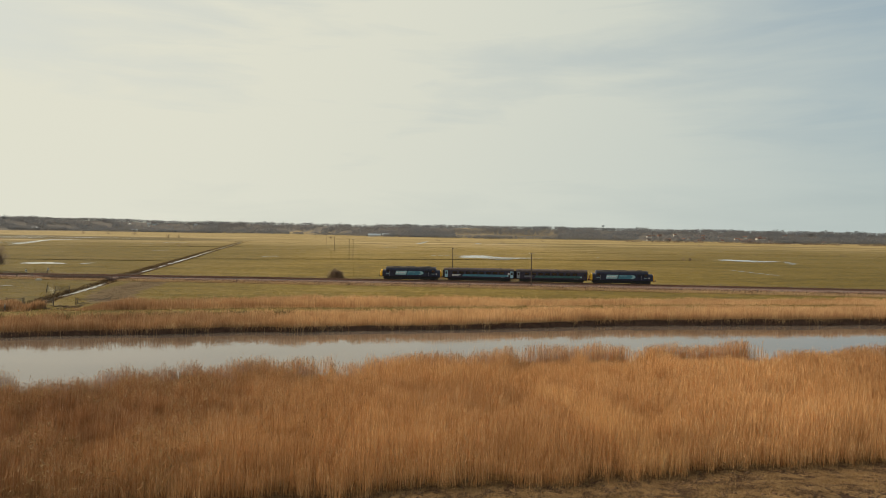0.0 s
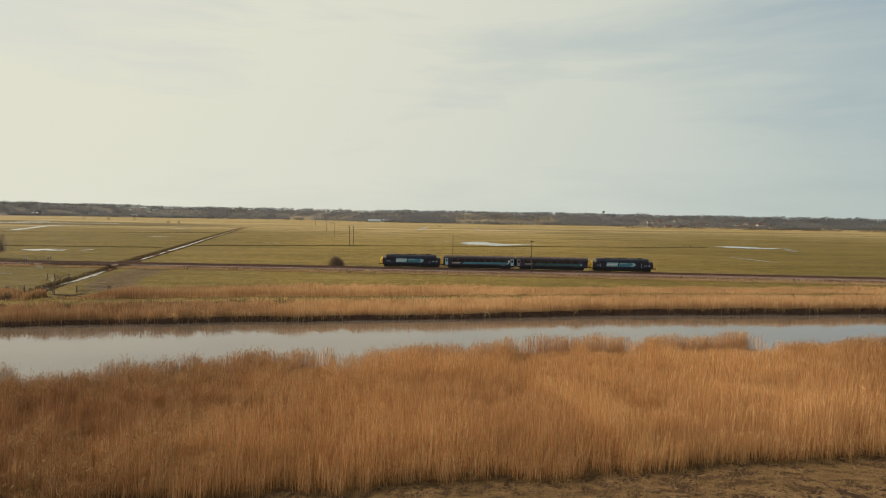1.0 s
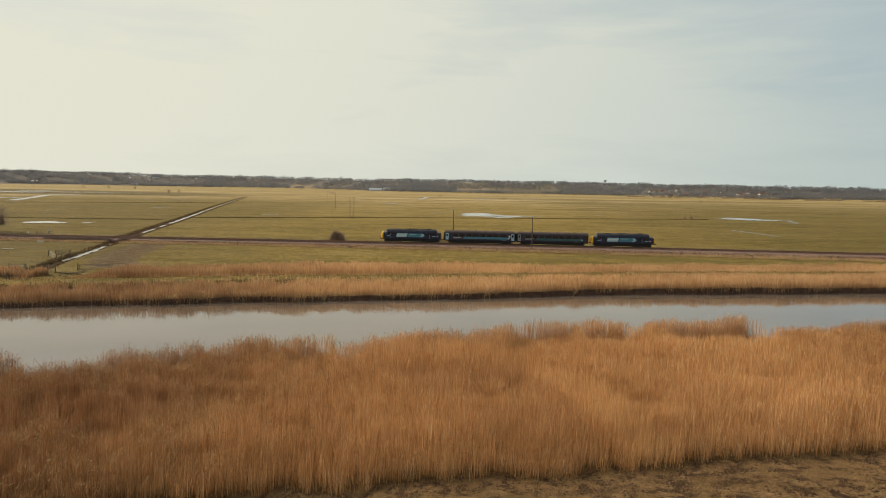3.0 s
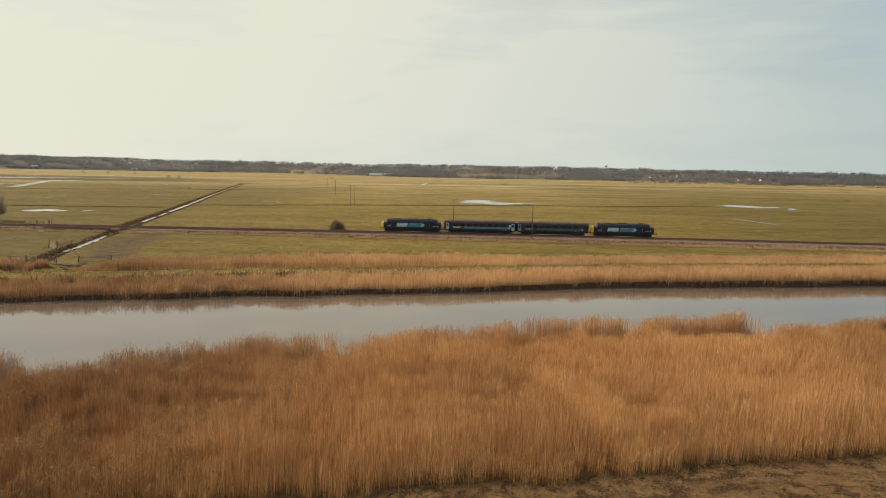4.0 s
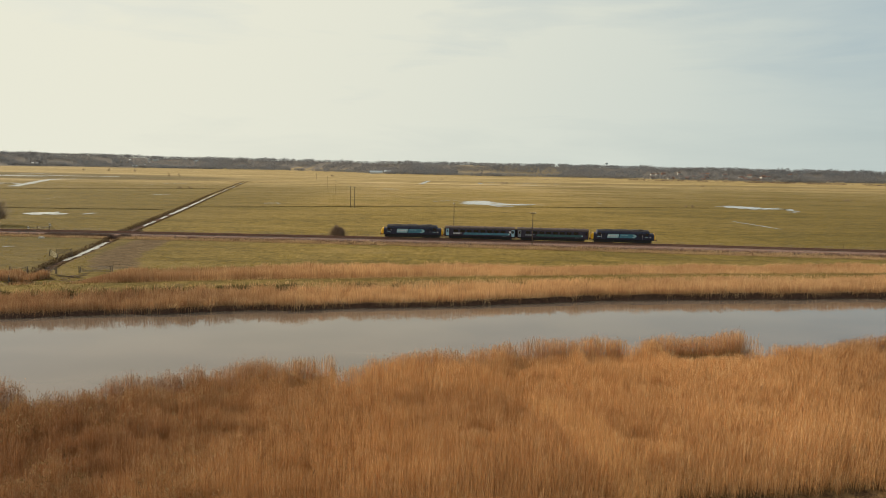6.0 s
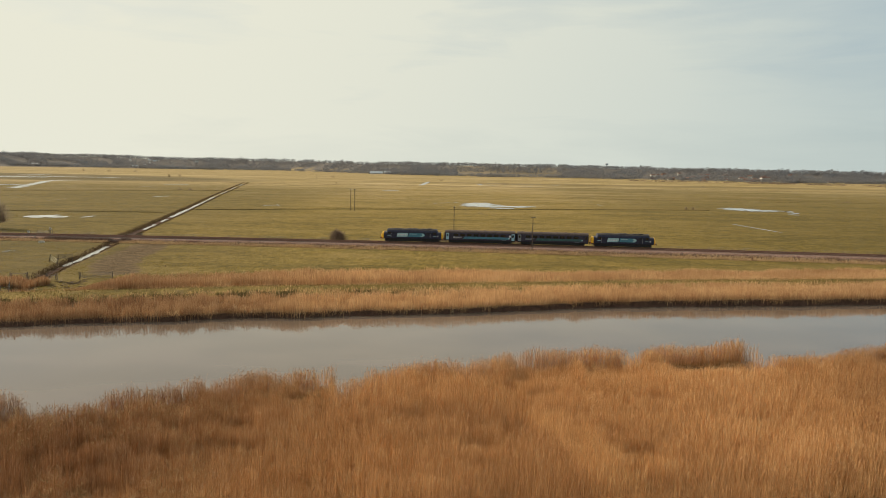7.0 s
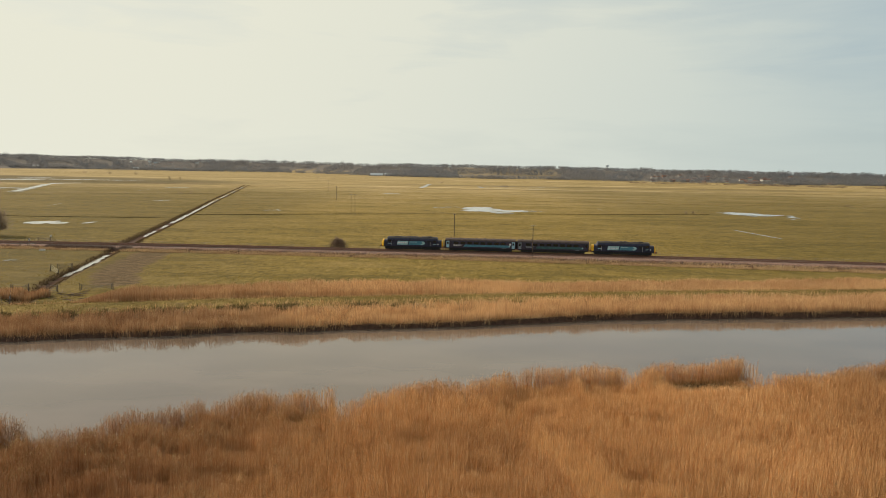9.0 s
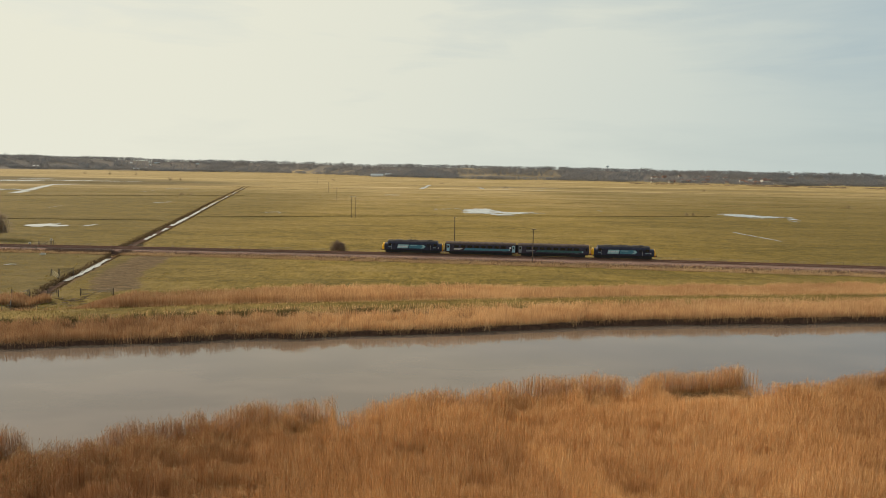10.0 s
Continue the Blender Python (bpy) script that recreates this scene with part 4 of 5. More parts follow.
part("ballast", along_track(bmesh.new(), [(-6.6, -0.1), (-5.2, 0.55), (-2.0, 0.62), (-1.7, 0.5), (-1.4, 0.62), (1.9, 0.6), (3.2, -0.1)]), BALLAST, railway)
for centre in (0.0, -3.4):
    for side in (-0.72, 0.72):
        bm = bmesh.new()
        for half_w, z0, z1 in ((0.035, RAIL_TOP - 0.05, RAIL_TOP), (0.01, RAIL_TOP - 0.15, RAIL_TOP - 0.05), (0.07, RAIL_TOP - 0.175, RAIL_TOP - 0.15)):
            o = centre + side
            along_track(bm, [(o - half_w, z0), (o + half_w, z0), (o + half_w, z1), (o - half_w, z1)], True)
        part("rail", bm, RAIL_STEEL, railway, "rust-brown steel rail")
cx = np.arange(-200, 200, 0.65)
unit = np.array([[-.125, -1.25, 0], [.125, -1.25, 0], [.125, 1.25, 0], [-.125, 1.25, 0]])
vv, ff = [], []
for centre in (0.0, -3.4):
    for x in cx:
        if centre < 0 and abs(x) < 97:
            continue
        b, lean, base_y = len(vv), track_slope(x), float(track_y(x)) + centre
        for z in (0.55, RAIL_TOP - 0.18):
            vv += [(x - lean * (centre + p[1]) + p[0], base_y + p[1] + lean * p[0], z) for p in unit]
        ff += [(b + 4, b + 5, b + 6, b + 7), (b, b + 1, b + 5, b + 4), (b + 1, b + 2, b + 6, b + 5), (b + 2, b + 3, b + 7, b + 6), (b + 3, b, b + 4, b + 7)]
tagged(part("sleeper_rest", raw_mesh("sleeper_rest", np.array(vv), [np.array(ff)], SLEEPER), SLEEPER, railway, "grey-brown sleepers"), kind="stuff")
bm = bmesh.new()
box(bm, -0.125, 0.125, -1.25, 1.25, 0.55, RAIL_TOP - 0.18)
sleeper_mesh = mesh_of("sleeper", bm, SLEEPER)
for x in cx[np.abs(cx) < 97]:
    lean = track_slope(x)
    part("sleeper", sleeper_mesh, SLEEPER, railway).matrix_local = pose(float(x) + lean * 3.4, float(track_y(x)) - 3.4, 0, 0, 0, math.degrees(math.atan(lean)))


# ---- train ----
def hull(half, sill, waist, eaves, top):
    """Cross-section of a rail vehicle body, from sill up over the roof and down."""
    right = [(half - 0.06, sill), (half, sill + 0.15), (half, waist), (half - 0.06, eaves)]
    arc = [(half * math.cos(a) * 0.94, eaves + (top - eaves) * math.sin(a)) for a in (0.45, 0.8, 1.15, 1.57)]
    full = right + arc
    return full + [(-y, z) for y, z in full[-2::-1]]


def swept(bm, stations):
    return loft(bm, [[(x, y, z) for y, z in section] for x, section in stations])


def bogie(parent, x, wheels, name="bogie"):
    bm = bmesh.new()
    half = (len(wheels) - 1) and (wheels[-1] - wheels[0]) / 2 + 0.65
    for side in (-1.05, 1.05):
        slab(bm, [(-half, 0.55), (-half + 0.2, 0.95), (half - 0.2, 0.95), (half, 0.55), (half - 0.15, 0.3), (-half + 0.15, 0.3)], side - 0.09, side + 0.09)
        for w in wheels:
            box(bm, w - 0.17, w + 0.17, side - 0.14, side + 0.14, 0.3, 0.66)
            rod(bm, (w - 0.35, side, 0.6), (w - 0.35, side, 0.9), 0.09)
            rod(bm, (w + 0.35, side, 0.6), (w + 0.35, side, 0.9), 0.09)
    box(bm, -half + 0.4, half - 0.4, -1.0, 1.0, 0.55, 0.75)
    box(bm, -half + 0.1, half - 0.1, -0.45, 0.45, 0.14, 0.7, 0.03)
    ob = part(name, bm, BLACK, parent, "black running gear")
    ob.location = (x, 0, 0)
    for w in wheels:
        bm = bmesh.new()
        for side in (-0.72, 0.72):
            rod(bm, (w, side - 0.065, 0.48), (w, side + 0.065, 0.48), 0.47, sides=20)
        rod(bm, (w, -0.7, 0.48), (w, 0.7, 0.48), 0.08)
        part("wheelset", bm, RAIL_STEEL, ob)
    return ob


def buffers(parent, x, way_out):
    for side in (-0.87, 0.87):
        bm = bmesh.new()
        rod(bm, (x, side, 1.06), (x + way_out * 0.42, side, 1.06), 0.11, 0.09, 12)
        rod(bm, (x + way_out * 0.42, side, 1.06), (x + way_out * 0.48, side, 1.06), 0.24, 0.24, 16)
        part("buffer", bm, BLACK, parent)
    bm = bmesh.new()
    box(bm, min(x, x + way_out * 0.12), max(x, x + way_out * 0.12), -1.25, 1.25, 0.86, 1.24, 0.02)
    part("buffer_beam", bm, RED, parent, "red buffer beam")


def side_shapes(parent, name, outline, mat, half, label="", lift=0.012, both=True):
    """A thin painted panel or pane on both flanks."""
    for side in ((-1, 1) if both else (-1,)):
        bm = bmesh.new()
        slab(bm, outline, side * half, side * (half + lift))
        part(name, bm, mat, parent, label)


def rect(x0, x1, z0, z1, slant=0.0):
    return [(x0, z0), (x1, z0), (x1 + slant, z1), (x0 + slant, z1)]


def locomotive(at, turn, group):
    """Six-axle diesel with a bonnet nose at each end, 18.7 m long."""
    loco = thing("diesel_locomotive", at, turn, "navy diesel locomotive with teal flank panel and yellow noses", "locomotive", group)
    L, half = 8.9, 1.33
    full = hull(half, 1.05, 2.85, 3.12, 3.82)
    bm = bmesh.new()
    swept(bm, [(-L + 1.75, full), (L - 1.75, full)])
    part("body", bm, NAVY, loco)
    for way_out in (-1, 1):
        wrap = 0.72 if way_out < 0 else 0.42
        cab = hull(half, 1.05, 2.55, 2.85, 3.60)
        low = hull(half * 0.97, 1.05, 2.15, 2.52, 2.98)
        tip = hull(half * 0.86, 1.08, 1.9, 2.2, 2.56)
        bm = bmesh.new()
        swept(bm, [(way_out * (L - 1.76), cab), (way_out * (L - 2.0 + 0.55), low), (way_out * (L - wrap + 0.01), low)])
        nose = part("nose", bm, NAVY, loco, "navy bonnet nose")
        bm = bmesh.new()
        swept(bm, [(way_out * (L - wrap), low), (way_out * (L - 0.3), low), (way_out * (L - 0.12), tip), (way_out * L, hull(half * 0.8, 1.15, 1.8, 2.1, 2.4))])
        part("nose_end", bm, YELLOW, loco, "warning-yellow nose end")
        for side in (-0.42, 0.42):
            bm = bmesh.new()
            slab(bm, [(-0.36, -0.26), (0.36, -0.26), (0.32, 0.26), (-0.32, 0.26)], -0.02, 0.02)
            ob = part("windscreen", bm, PANE, loco)
            ob.matrix_local = pose(way_out * (L - 1.60), side, 3.16, 0, 0, 90) @ pose(0, 0, 0, 26 * way_out, 0, 0)
        for side in (-0.55, 0.55):
            bm = bmesh.new()
            rod(bm, (way_out * L, side, 1.55), (way_out * (L + 0.06), side, 1.55), 0.12, 0.11, 14)
            part("headlight", bm, LAMP_GLASS, loco)
        bm = bmesh.new()
        rod(bm, (way_out * (L - 0.03), 0, 2.0), (way_out * (L + 0.05), 0, 2.0), 0.16, 0.14, 14)
        part("headlight", bm, LAMP_GLASS, loco)
        buffers(loco, way_out * (L - 0.1), way_out)
        c = way_out * (L - 2.35)
        side_shapes(loco, "cab_window", rect(c - 0.42, c + 0.42, 2.35, 2.95), PANE, half - 0.005)
        d = way_out * (L - 3.25)
        side_shapes(loco, "cab_door", rect(d - 0.32, d + 0.32, 1.2, 2.95), NAVY, half, lift=0.03)
        e = way_out * (L - 3.25)
        side_shapes(loco, "handrail", rect(e - 0.42, e - 0.38, 1.25, 2.5), WHITE_PAINT, half, lift=0.05)
        f = way_out * (L - 2.35)
        side_shapes(loco, "number_bars", rect(f - 0.55, f + 0.35, 1.78, 1.92), PALE_TEAL, half)
        side_shapes(loco, "crest_mark", rect(f + 0.75, f + 1.05, 1.72, 2.0), WHITE_PAINT, half)
    # flank livery
    side_shapes(loco, "name_panel", rect(-4.45, -1.35, 1.55, 2.62, 0.25), PALE_TEAL, half, "pale teal panel")
    side_shapes(loco, "arrow_panel", [(-1.1, 1.55), (3.2, 1.55), (3.85, 2.08), (3.3, 2.62), (-0.85, 2.62)], TEAL, half, "teal panel with a pointed end")
    for k in range(4):
        side_shapes(loco, "lettering_bar", rect(-4.15 + k * 0.68, -3.65 + k * 0.68, 1.95, 2.22), WHITE_PAINT, half + 0.012, lift=0.008)
    side_shapes(loco, "lettering_bar", rect(-0.6, 1.3, 2.28, 2.44), PALE_TEAL, half + 0.012, lift=0.008)
    side_shapes(loco, "panel_tip", [(2.35, 1.62), (3.15, 1.62), (3.7, 2.08), (3.25, 2.54), (2.55, 2.54), (3.0, 2.08)], PALE_TEAL, half + 0.012, "pale arrow tip", lift=0.008)
    # roof and its fittings
    bm = bmesh.new()
    top = [(y, z + 0.03) for y, z in full[4:-4]]
    loft(bm, [[(x, y, z) for y, z in top] + [(x, y * 0.97, z - 0.1) for y, z in top[::-1]] for x in (-L + 1.9, L - 1.9)], closed=True)
    roof = part("roof", bm, LOCO_ROOF, loco, "sooty dark roof")
    for x0, x1 in ((-5.2, -3.2), (-1.6, 1.4), (2.6, 4.2)):
        bm = bmesh.new()
        box(bm, x0, x1, -0.75, 0.75, 3.78, 3.88, 0.03)
        part("roof_hatch", bm, LOCO_ROOF, roof)
    bm = bmesh.new()
    rod(bm, (5.0, 0, 3.75), (5.0, 0, 3.95), 0.72, 0.7, 24)
    part("radiator_fan", bm, BLACK, roof)
    for x in (-0.6, 0.6):
        bm = bmesh.new()
        box(bm, x - 0.22, x + 0.22, -0.12, 0.12, 3.9, 4.02, 0.02)
        part("exhaust", bm, BLACK, roof)
    for x0 in (-6.0, 4.2, 5.2):
        for side in (-1, 1):
            grille = None
            for k in range(6):
                bm = bmesh.new()
                z = 2.1 + k * 0.13
                box(bm, x0, x0 + 0.85, side * half - 0.03, side * half + 0.03, z, z + 0.08)
                if grille is None:
                    grille = part("grille", bm, BLACK, loco)
                else:
                    part("slat", bm, BLACK, grille)
    bm = bmesh.new()
    slab(bm, [(-2.4, 0.28), (2.4, 0.28), (2.6, 0.5), (2.6, 1.06), (-2.6, 1.06), (-2.6, 0.5)], -1.2, 1.2)
    part("fuel_tank", bm, BLACK, loco)
    bm = bmesh.new()
    box(bm, -L + 0.15, L - 0.15, -1.28, 1.28, 0.92, 1.08)
    part("underframe", bm, BLACK, loco)
    for x in (-5.3, 5.3):
        bogie(loco, x, (-2.05, -0.1, 2.05))
    return loco


def coach(at, turn, group, driving=False):
    """Bogie coach, 20.1 m long; the driving one has a yellow end and grimier paint."""
    label = "grimy dark coach with dull teal stripe and yellow driving end" if driving else "navy railway coach with teal stripe and pale blue doors"
    ob = thing("railway_coach", at, turn, label, "coach", group)
    L, half = 10.02, 1.36
    full = hull(half, 0.98, 2.7, 3.05, 3.74)
    bm = bmesh.new()
    swept(bm, [(-L, full), (L, full)])
    part("body", bm, COACH_NAVY, ob)
    bm = bmesh.new()
    top = [(y, z + 0.02) for y, z in full[3:-3]]
    loft(bm, [[(x, y, z) for y, z in top] + [(x, y * 0.97, z - 0.1) for y, z in top[::-1]] for x in (-L - 0.02, L + 0.02)], closed=True)
    roof = part("roof", bm, COACH_ROOF, ob, "grimy brown roof")
    for x in np.arange(-8.5, 9, 2.45):
        bm = bmesh.new()
        box(bm, x - 0.2, x + 0.2, -0.16, 0.16, 3.74, 3.86, 0.03)
        part("roof_vent", bm, COACH_ROOF, roof)
    teal = TEAL_DULL if driving else TEAL
    side_shapes(ob, "waist_stripe", [(-4.9, 1.42), (8.1, 1.42), (8.5, 1.72), (8.2, 2.02), (-4.4, 2.02)], teal, half, "teal waist stripe")
    side_shapes(ob, "stripe_tip", [(8.05, 1.52), (8.35, 1.52), (8.5, 1.72), (8.35, 1.92), (8.05, 1.92)], PALE_TEAL, half + 0.012, lift=0.006)
    for k in range(2):
        side_shapes(ob, "lettering_bar", rect(-7.7, -5.2 - k * 0.5, 1.78 - k * 0.24, 1.92 - k * 0.24), WHITE_PAINT if not driving else DOOR_GREY, half)
    side_shapes(ob, "number_bars", rect(6.2, 7.4, 1.15, 1.26), DOOR_GREY, half)
    for k in range(8):
        x = -6.95 + k * 1.92
        for side in (-1, 1):
            bm = bmesh.new()
            slab(bm, rect(x - 0.66, x + 0.66, 2.1, 2.82), side * half, side * (half + 0.015))
            frame_ob = part("window", bm, BLACK, ob)
            bm = bmesh.new()
            slab(bm, rect(x - 0.6, x + 0.6, 2.16, 2.76), side * (half + 0.015), side * (half + 0.022))
            part("pane", bm, PANE, frame_ob)
    for x, m in ((-9.35, DOOR_GREY if driving else DOOR_BLUE), (9.35, COACH_NAVY if driving else DOOR_BLUE)):
        for side in (-1, 1):
            bm = bmesh.new()
            slab(bm, rect(x - 0.42, x + 0.42, 1.1, 2.98), side * half, side * (half + 0.03))
            door = part("door", bm, m, ob, "slam door")
            bm = bmesh.new()
            slab(bm, rect(x - 0.24, x + 0.24, 2.0, 2.72), side * (half + 0.03), side * (half + 0.038))
            part("pane", bm, PANE, door)
    if not driving:
        side_shapes(ob, "notice", rect(8.2, 8.7, 2.05, 2.6), WHITE_PAINT, half)
    bm = bmesh.new()
    box(bm, -L + 0.1, L - 0.1, -1.25, 1.25, 0.8, 1.0)
    for x0, x1 in ((-5.2, -2.6), (-2.2, 0.5), (0.9, 3.5), (3.8, 5.2)):
        box(bm, x0, x1, -1.2, 1.2, 0.28, 0.82, 0.04)
    box(bm, -5.4, 5.4, -0.4, 0.4, 0.2, 0.8, 0.03)
    part("underframe", bm, BLACK, ob)
    for way_out in (-1, 1):
        bm = bmesh.new()
        if driving and way_out > 0:
            swept(bm, [(L + 0.0, hull(half - 0.01, 1.0, 2.68, 3.02, 3.68)), (L + 0.16, hull(half * 0.93, 1.05, 2.6, 2.95, 3.55))])
            part("cab_end", bm, YELLOW, ob, "warning-yellow cab end")
            for side in (-0.75, 0.75):
                bm = bmesh.new()
                box(bm, L + 0.15, L + 0.19, side - 0.38, side + 0.38, 2.25, 3.0, 0.02)
                part("windscreen", bm, PANE, ob)
        else:
            box(bm, min(way_out * L, way_out * (L + 0.32)), max(way_out * L, way_out * (L + 0.32)), -0.5, 0.5, 1.1, 3.15, 0.05)
            part("gangway", bm, BLACK, ob, "black rubber gangway")
        buffers(ob, way_out * (L - 0.05), way_out * 0.7)
    for x in (-7.1, 7.1):
        bogie(ob, x, (-1.3, 1.3))
    return ob


def on_track(along):
    """Place and turn on the far line, metres from the head of the train."""
    x = TRAIN_HEAD_X + along * 0.9992
    return (x, float(track_y(x)), RAIL_TOP), math.degrees(math.atan(track_slope(x)))


locomotive(*on_track(9.35), "vehicles of the train")
coach(*on_track(29.0), "vehicles of the train")
coach(*on_track(49.6), "vehicles of the train", driving=True)
locomotive(*on_track(69.2), "vehicles of the train")


# ---- fences, gates and poles ----
def post_mesh(h, r, mat):
    bm = bmesh.new()
    rod(bm, (0, 0, -0.3), (0, 0, h), r, r * 0.9, 6)
    return mesh_of("post", bm, mat)


POST = post_mesh(1.15, 0.07, POST_WOOD)
STOUT = post_mesh(1.45, 0.09, POST_WOOD)


def fence(name, line, step, label, wires=3, mesh=POST):
    root = thing(name, (line[0][0], line[0][1], 0), 0, label, "fence")
    ox, oy = line[0]
    rng2 = random.Random(int(abs(ox) * 10))
    for (ax, ay), (bx, by) in zip(line, line[1:]):
        length = math.hypot(bx - ax, by - ay)
        for k in range(int(length / step - 0.2) + 1):
            t = k * step / length
            x, y = ax + t * (bx - ax), ay + t * (by - ay)
            z = float(ground_z(np.array([x]), np.array([y]))[0])
            p = new("post", mesh)
            p.parent = root
            p.matrix_local = pose(x - ox, y - oy, z, rng2.uniform(-4, 4), rng2.uniform(-4, 4), rng2.uniform(0, 90))
            p.scale = (1, 1, rng2.uniform(0.85, 1.12))
        for w in range(wires):
            bm = bmesh.new()
            rod(bm, (ax - ox, ay - oy, 0.35 + w * 0.33), (bx - ox, by - oy, 0.35 + w * 0.33), 0.012, sides=4)
            part("wire", bm, WIRE, root)
    return root


def beside_track(x0, x1, off0, off1):
    return [(float(x), float(track_y(x)) + off0 + (off1 - off0) * float(x - x0) / (x1 - x0)) for x in np.linspace(x0, x1, 9)]


fence("wire_fence", beside_track(-118, 130, -8.5, -13.0), 3.0, "weathered post and wire fence beside the railway")
fence("wire_fence", beside_track(-150, 140, 5.0, 5.0), 3.2, "weathered post and wire fence beyond the railway")
fence("wire_fence", [(-76.1, 107.3), (-76.2, 109.5), (-83.7, 121.0)], 2.4, "short post and wire fence by the gateway")


def gate(at, turn, length, label, mat, bars=5):
    root = thing("field_gate", at, turn, label, "gate")
    for x in (0.05, length - 0.05):
        bm = bmesh.new()
        box(bm, x - 0.05, x + 0.05, -0.04, 0.04, 0.15, 1.3)
        part("stile", bm, mat, root)
    for k in range(bars):
        bm = bmesh.new()
        z = 0.25 + k * 0.95 / (bars - 1)
        thick = 0.09 if mat is CREAM_WOOD else 0.05
        box(bm, 0.1, length - 0.1, -0.025, 0.025, z, z + thick)
        part("bar", bm, mat, root)
    bm = bmesh.new()
    rod(bm, (0.1, 0.03, 0.25), (length - 0.1, 0.03, 1.2), 0.035, sides=6)
    part("brace", bm, mat, root)
    for x in (-0.2, length + 0.2):
        p = part("gatepost", STOUT, POST_WOOD, root)
        p.location = (x, 0, 0)
    return root


def grounded(x, y, up=0.0):
    return (x, y, float(ground_z(np.array([x]), np.array([y]))[0]) + up)


gate(grounded(-72.1, 123.6), 14, 5.4, "closed thin grey steel field gate by the reeds", GATE_STEEL)
gate(grounded(-83.8, 121.2), 12, 2.6, "grey steel gate at the end of the dyke", GATE_STEEL, 4)
gate(grounded(-77.2, 121.6), 8, 1.5, "low grey gate across the dyke end", GATE_STEEL, 4)
gate(grounded(-91.4, 147.8), 32, 2.6, "dark weathered gate at the ditch crossing", POST_WOOD)
sagging = gate(grounded(-90.6, 143.6, 0.45), -28, 2.6, "pale bare timber gate sagging open by the ditch", CREAM_WOOD, 4)
sagging.matrix_world = sagging.matrix_world @ pose(0, 0, 0, 0, 17, 0)
# foot crossing over the line
for x, y in ((-122.0, 186.5), (-117.5, 187.0), (-125.5, 188.0), (-127.1, 202.5)):
    p = thing("fence_post", grounded(x, y), 0, "stout weathered gatepost at the railway crossing", "post", "posts at the crossing")
    part("post", STOUT, POST_WOOD, p)
gate(grounded(-127, 187.2), 3, 4.2, "weathered grey gate at the railway crossing", GATE_STEEL, 4)
gate(grounded(-131, 201.5), 0, 3.6, "grey gate on the far side of the crossing", GATE_STEEL)


def sign(x, y, h, label):
    s = thing("crossing_sign", grounded(x, y), 0, label, "sign")
    bm = bmesh.new()
    rod(bm, (0, 0, -0.3), (0, 0, h), 0.05, sides=8)
    part("post", bm, GATE_STEEL, s)
    bm = bmesh.new()
    box(bm, -0.32, 0.32, -0.07, -0.05, h - 0.55, h, 0.02)
    plate = part("plate", bm, WHITE_PAINT, s, "white sign plate")
    for k in range(3):
        bm = bmesh.new()
        box(bm, -0.25, 0.25, -0.075, -0.07, h - 0.2 - k * 0.14, h - 0.12 - k * 0.14)
        part("lettering_bar", bm, BLACK, plate)


sign(-124.6, 187.6, 2.4, "white warning sign at the railway crossing")
sign(-126.4, 200.5, 2.2, "white warning sign beyond the railway crossing")

m_post = thing("marker_post", grounded(53.3, track_y(53.3) + 4.3), 0, "short white marker post beside the railway", "post")
bm = bmesh.new()
box(bm, -0.09, 0.09, -0.05, 0.05, -0.2, 1.3, 0.02)
part("post", bm, WHITE_PAINT, m_post)


culvert = thing("culvert", grounded(-116.0, 180.0), 8, "small pale concrete culvert end in the grass", "culvert")
bm = bmesh.new()
slab(bm, [(-0.75, -0.3), (0.75, -0.3), (0.75, 0.35), (0.45, 0.5), (-0.45, 0.5), (-0.75, 0.35)], -0.2, 0.2)
part("headwall", bm, RENDERED, culvert)
bm = bmesh.new()
rod(bm, (0, -0.32, 0.12), (0, 0.3, 0.12), 0.22, sides=14)
part("pipe", bm, RENDERED, culvert)


def power_pole(x, y, h, arm, label):
    root = thing("power_pole", grounded(x, y), 20, label, "pole", "poles of the power line")
    bm = bmesh.new()
    rod(bm, (0, 0, -0.5), (0, 0, h), 0.14, 0.09, 10)
    part("shaft", bm, POLE_WOOD, root)
    bm = bmesh.new()
    box(bm, -arm, arm, -0.16, -0.05, h - 0.35, h - 0.2)
    cross = part("crossarm", bm, POLE_WOOD, root)
    for k in (-0.9, 0.0, 0.9):
        bm = bmesh.new()
        rod(bm, (k * arm, -0.1, h - 0.2), (k * arm, -0.1, h + 0.02), 0.05, 0.03, 8)
        part("insulator", bm, WHITE_PAINT, cross)
    return (x, y, h)


tops = [power_pole(18.9, 184.6, 9.5, 0.75, "weathered wooden power pole with short crossarm"),
        power_pole(-3.4, 222, 9.8, 0.35, "weathered wooden power pole behind the thicket"),
        power_pole(-58.9, 343.5, 11.2, 0.5, "one of a pair of tall wooden poles"),
        power_pole(-100, 515, 11.0, 0.6, "distant wooden power pole"),
        power_pole(-150, 725, 11.0, 0.6, "distant wooden power pole"),
        power_pole(-255, 1138, 11.0, 0.6, "far wooden power pole")]
power_pole(-57.0, 344.3, 11.2, 0.5, "one of a pair of tall wooden poles")
cable = bpy.data.curves.new("power_cable", "CURVE")
cable.dimensions, cable.bevel_depth = "3D", 0.008
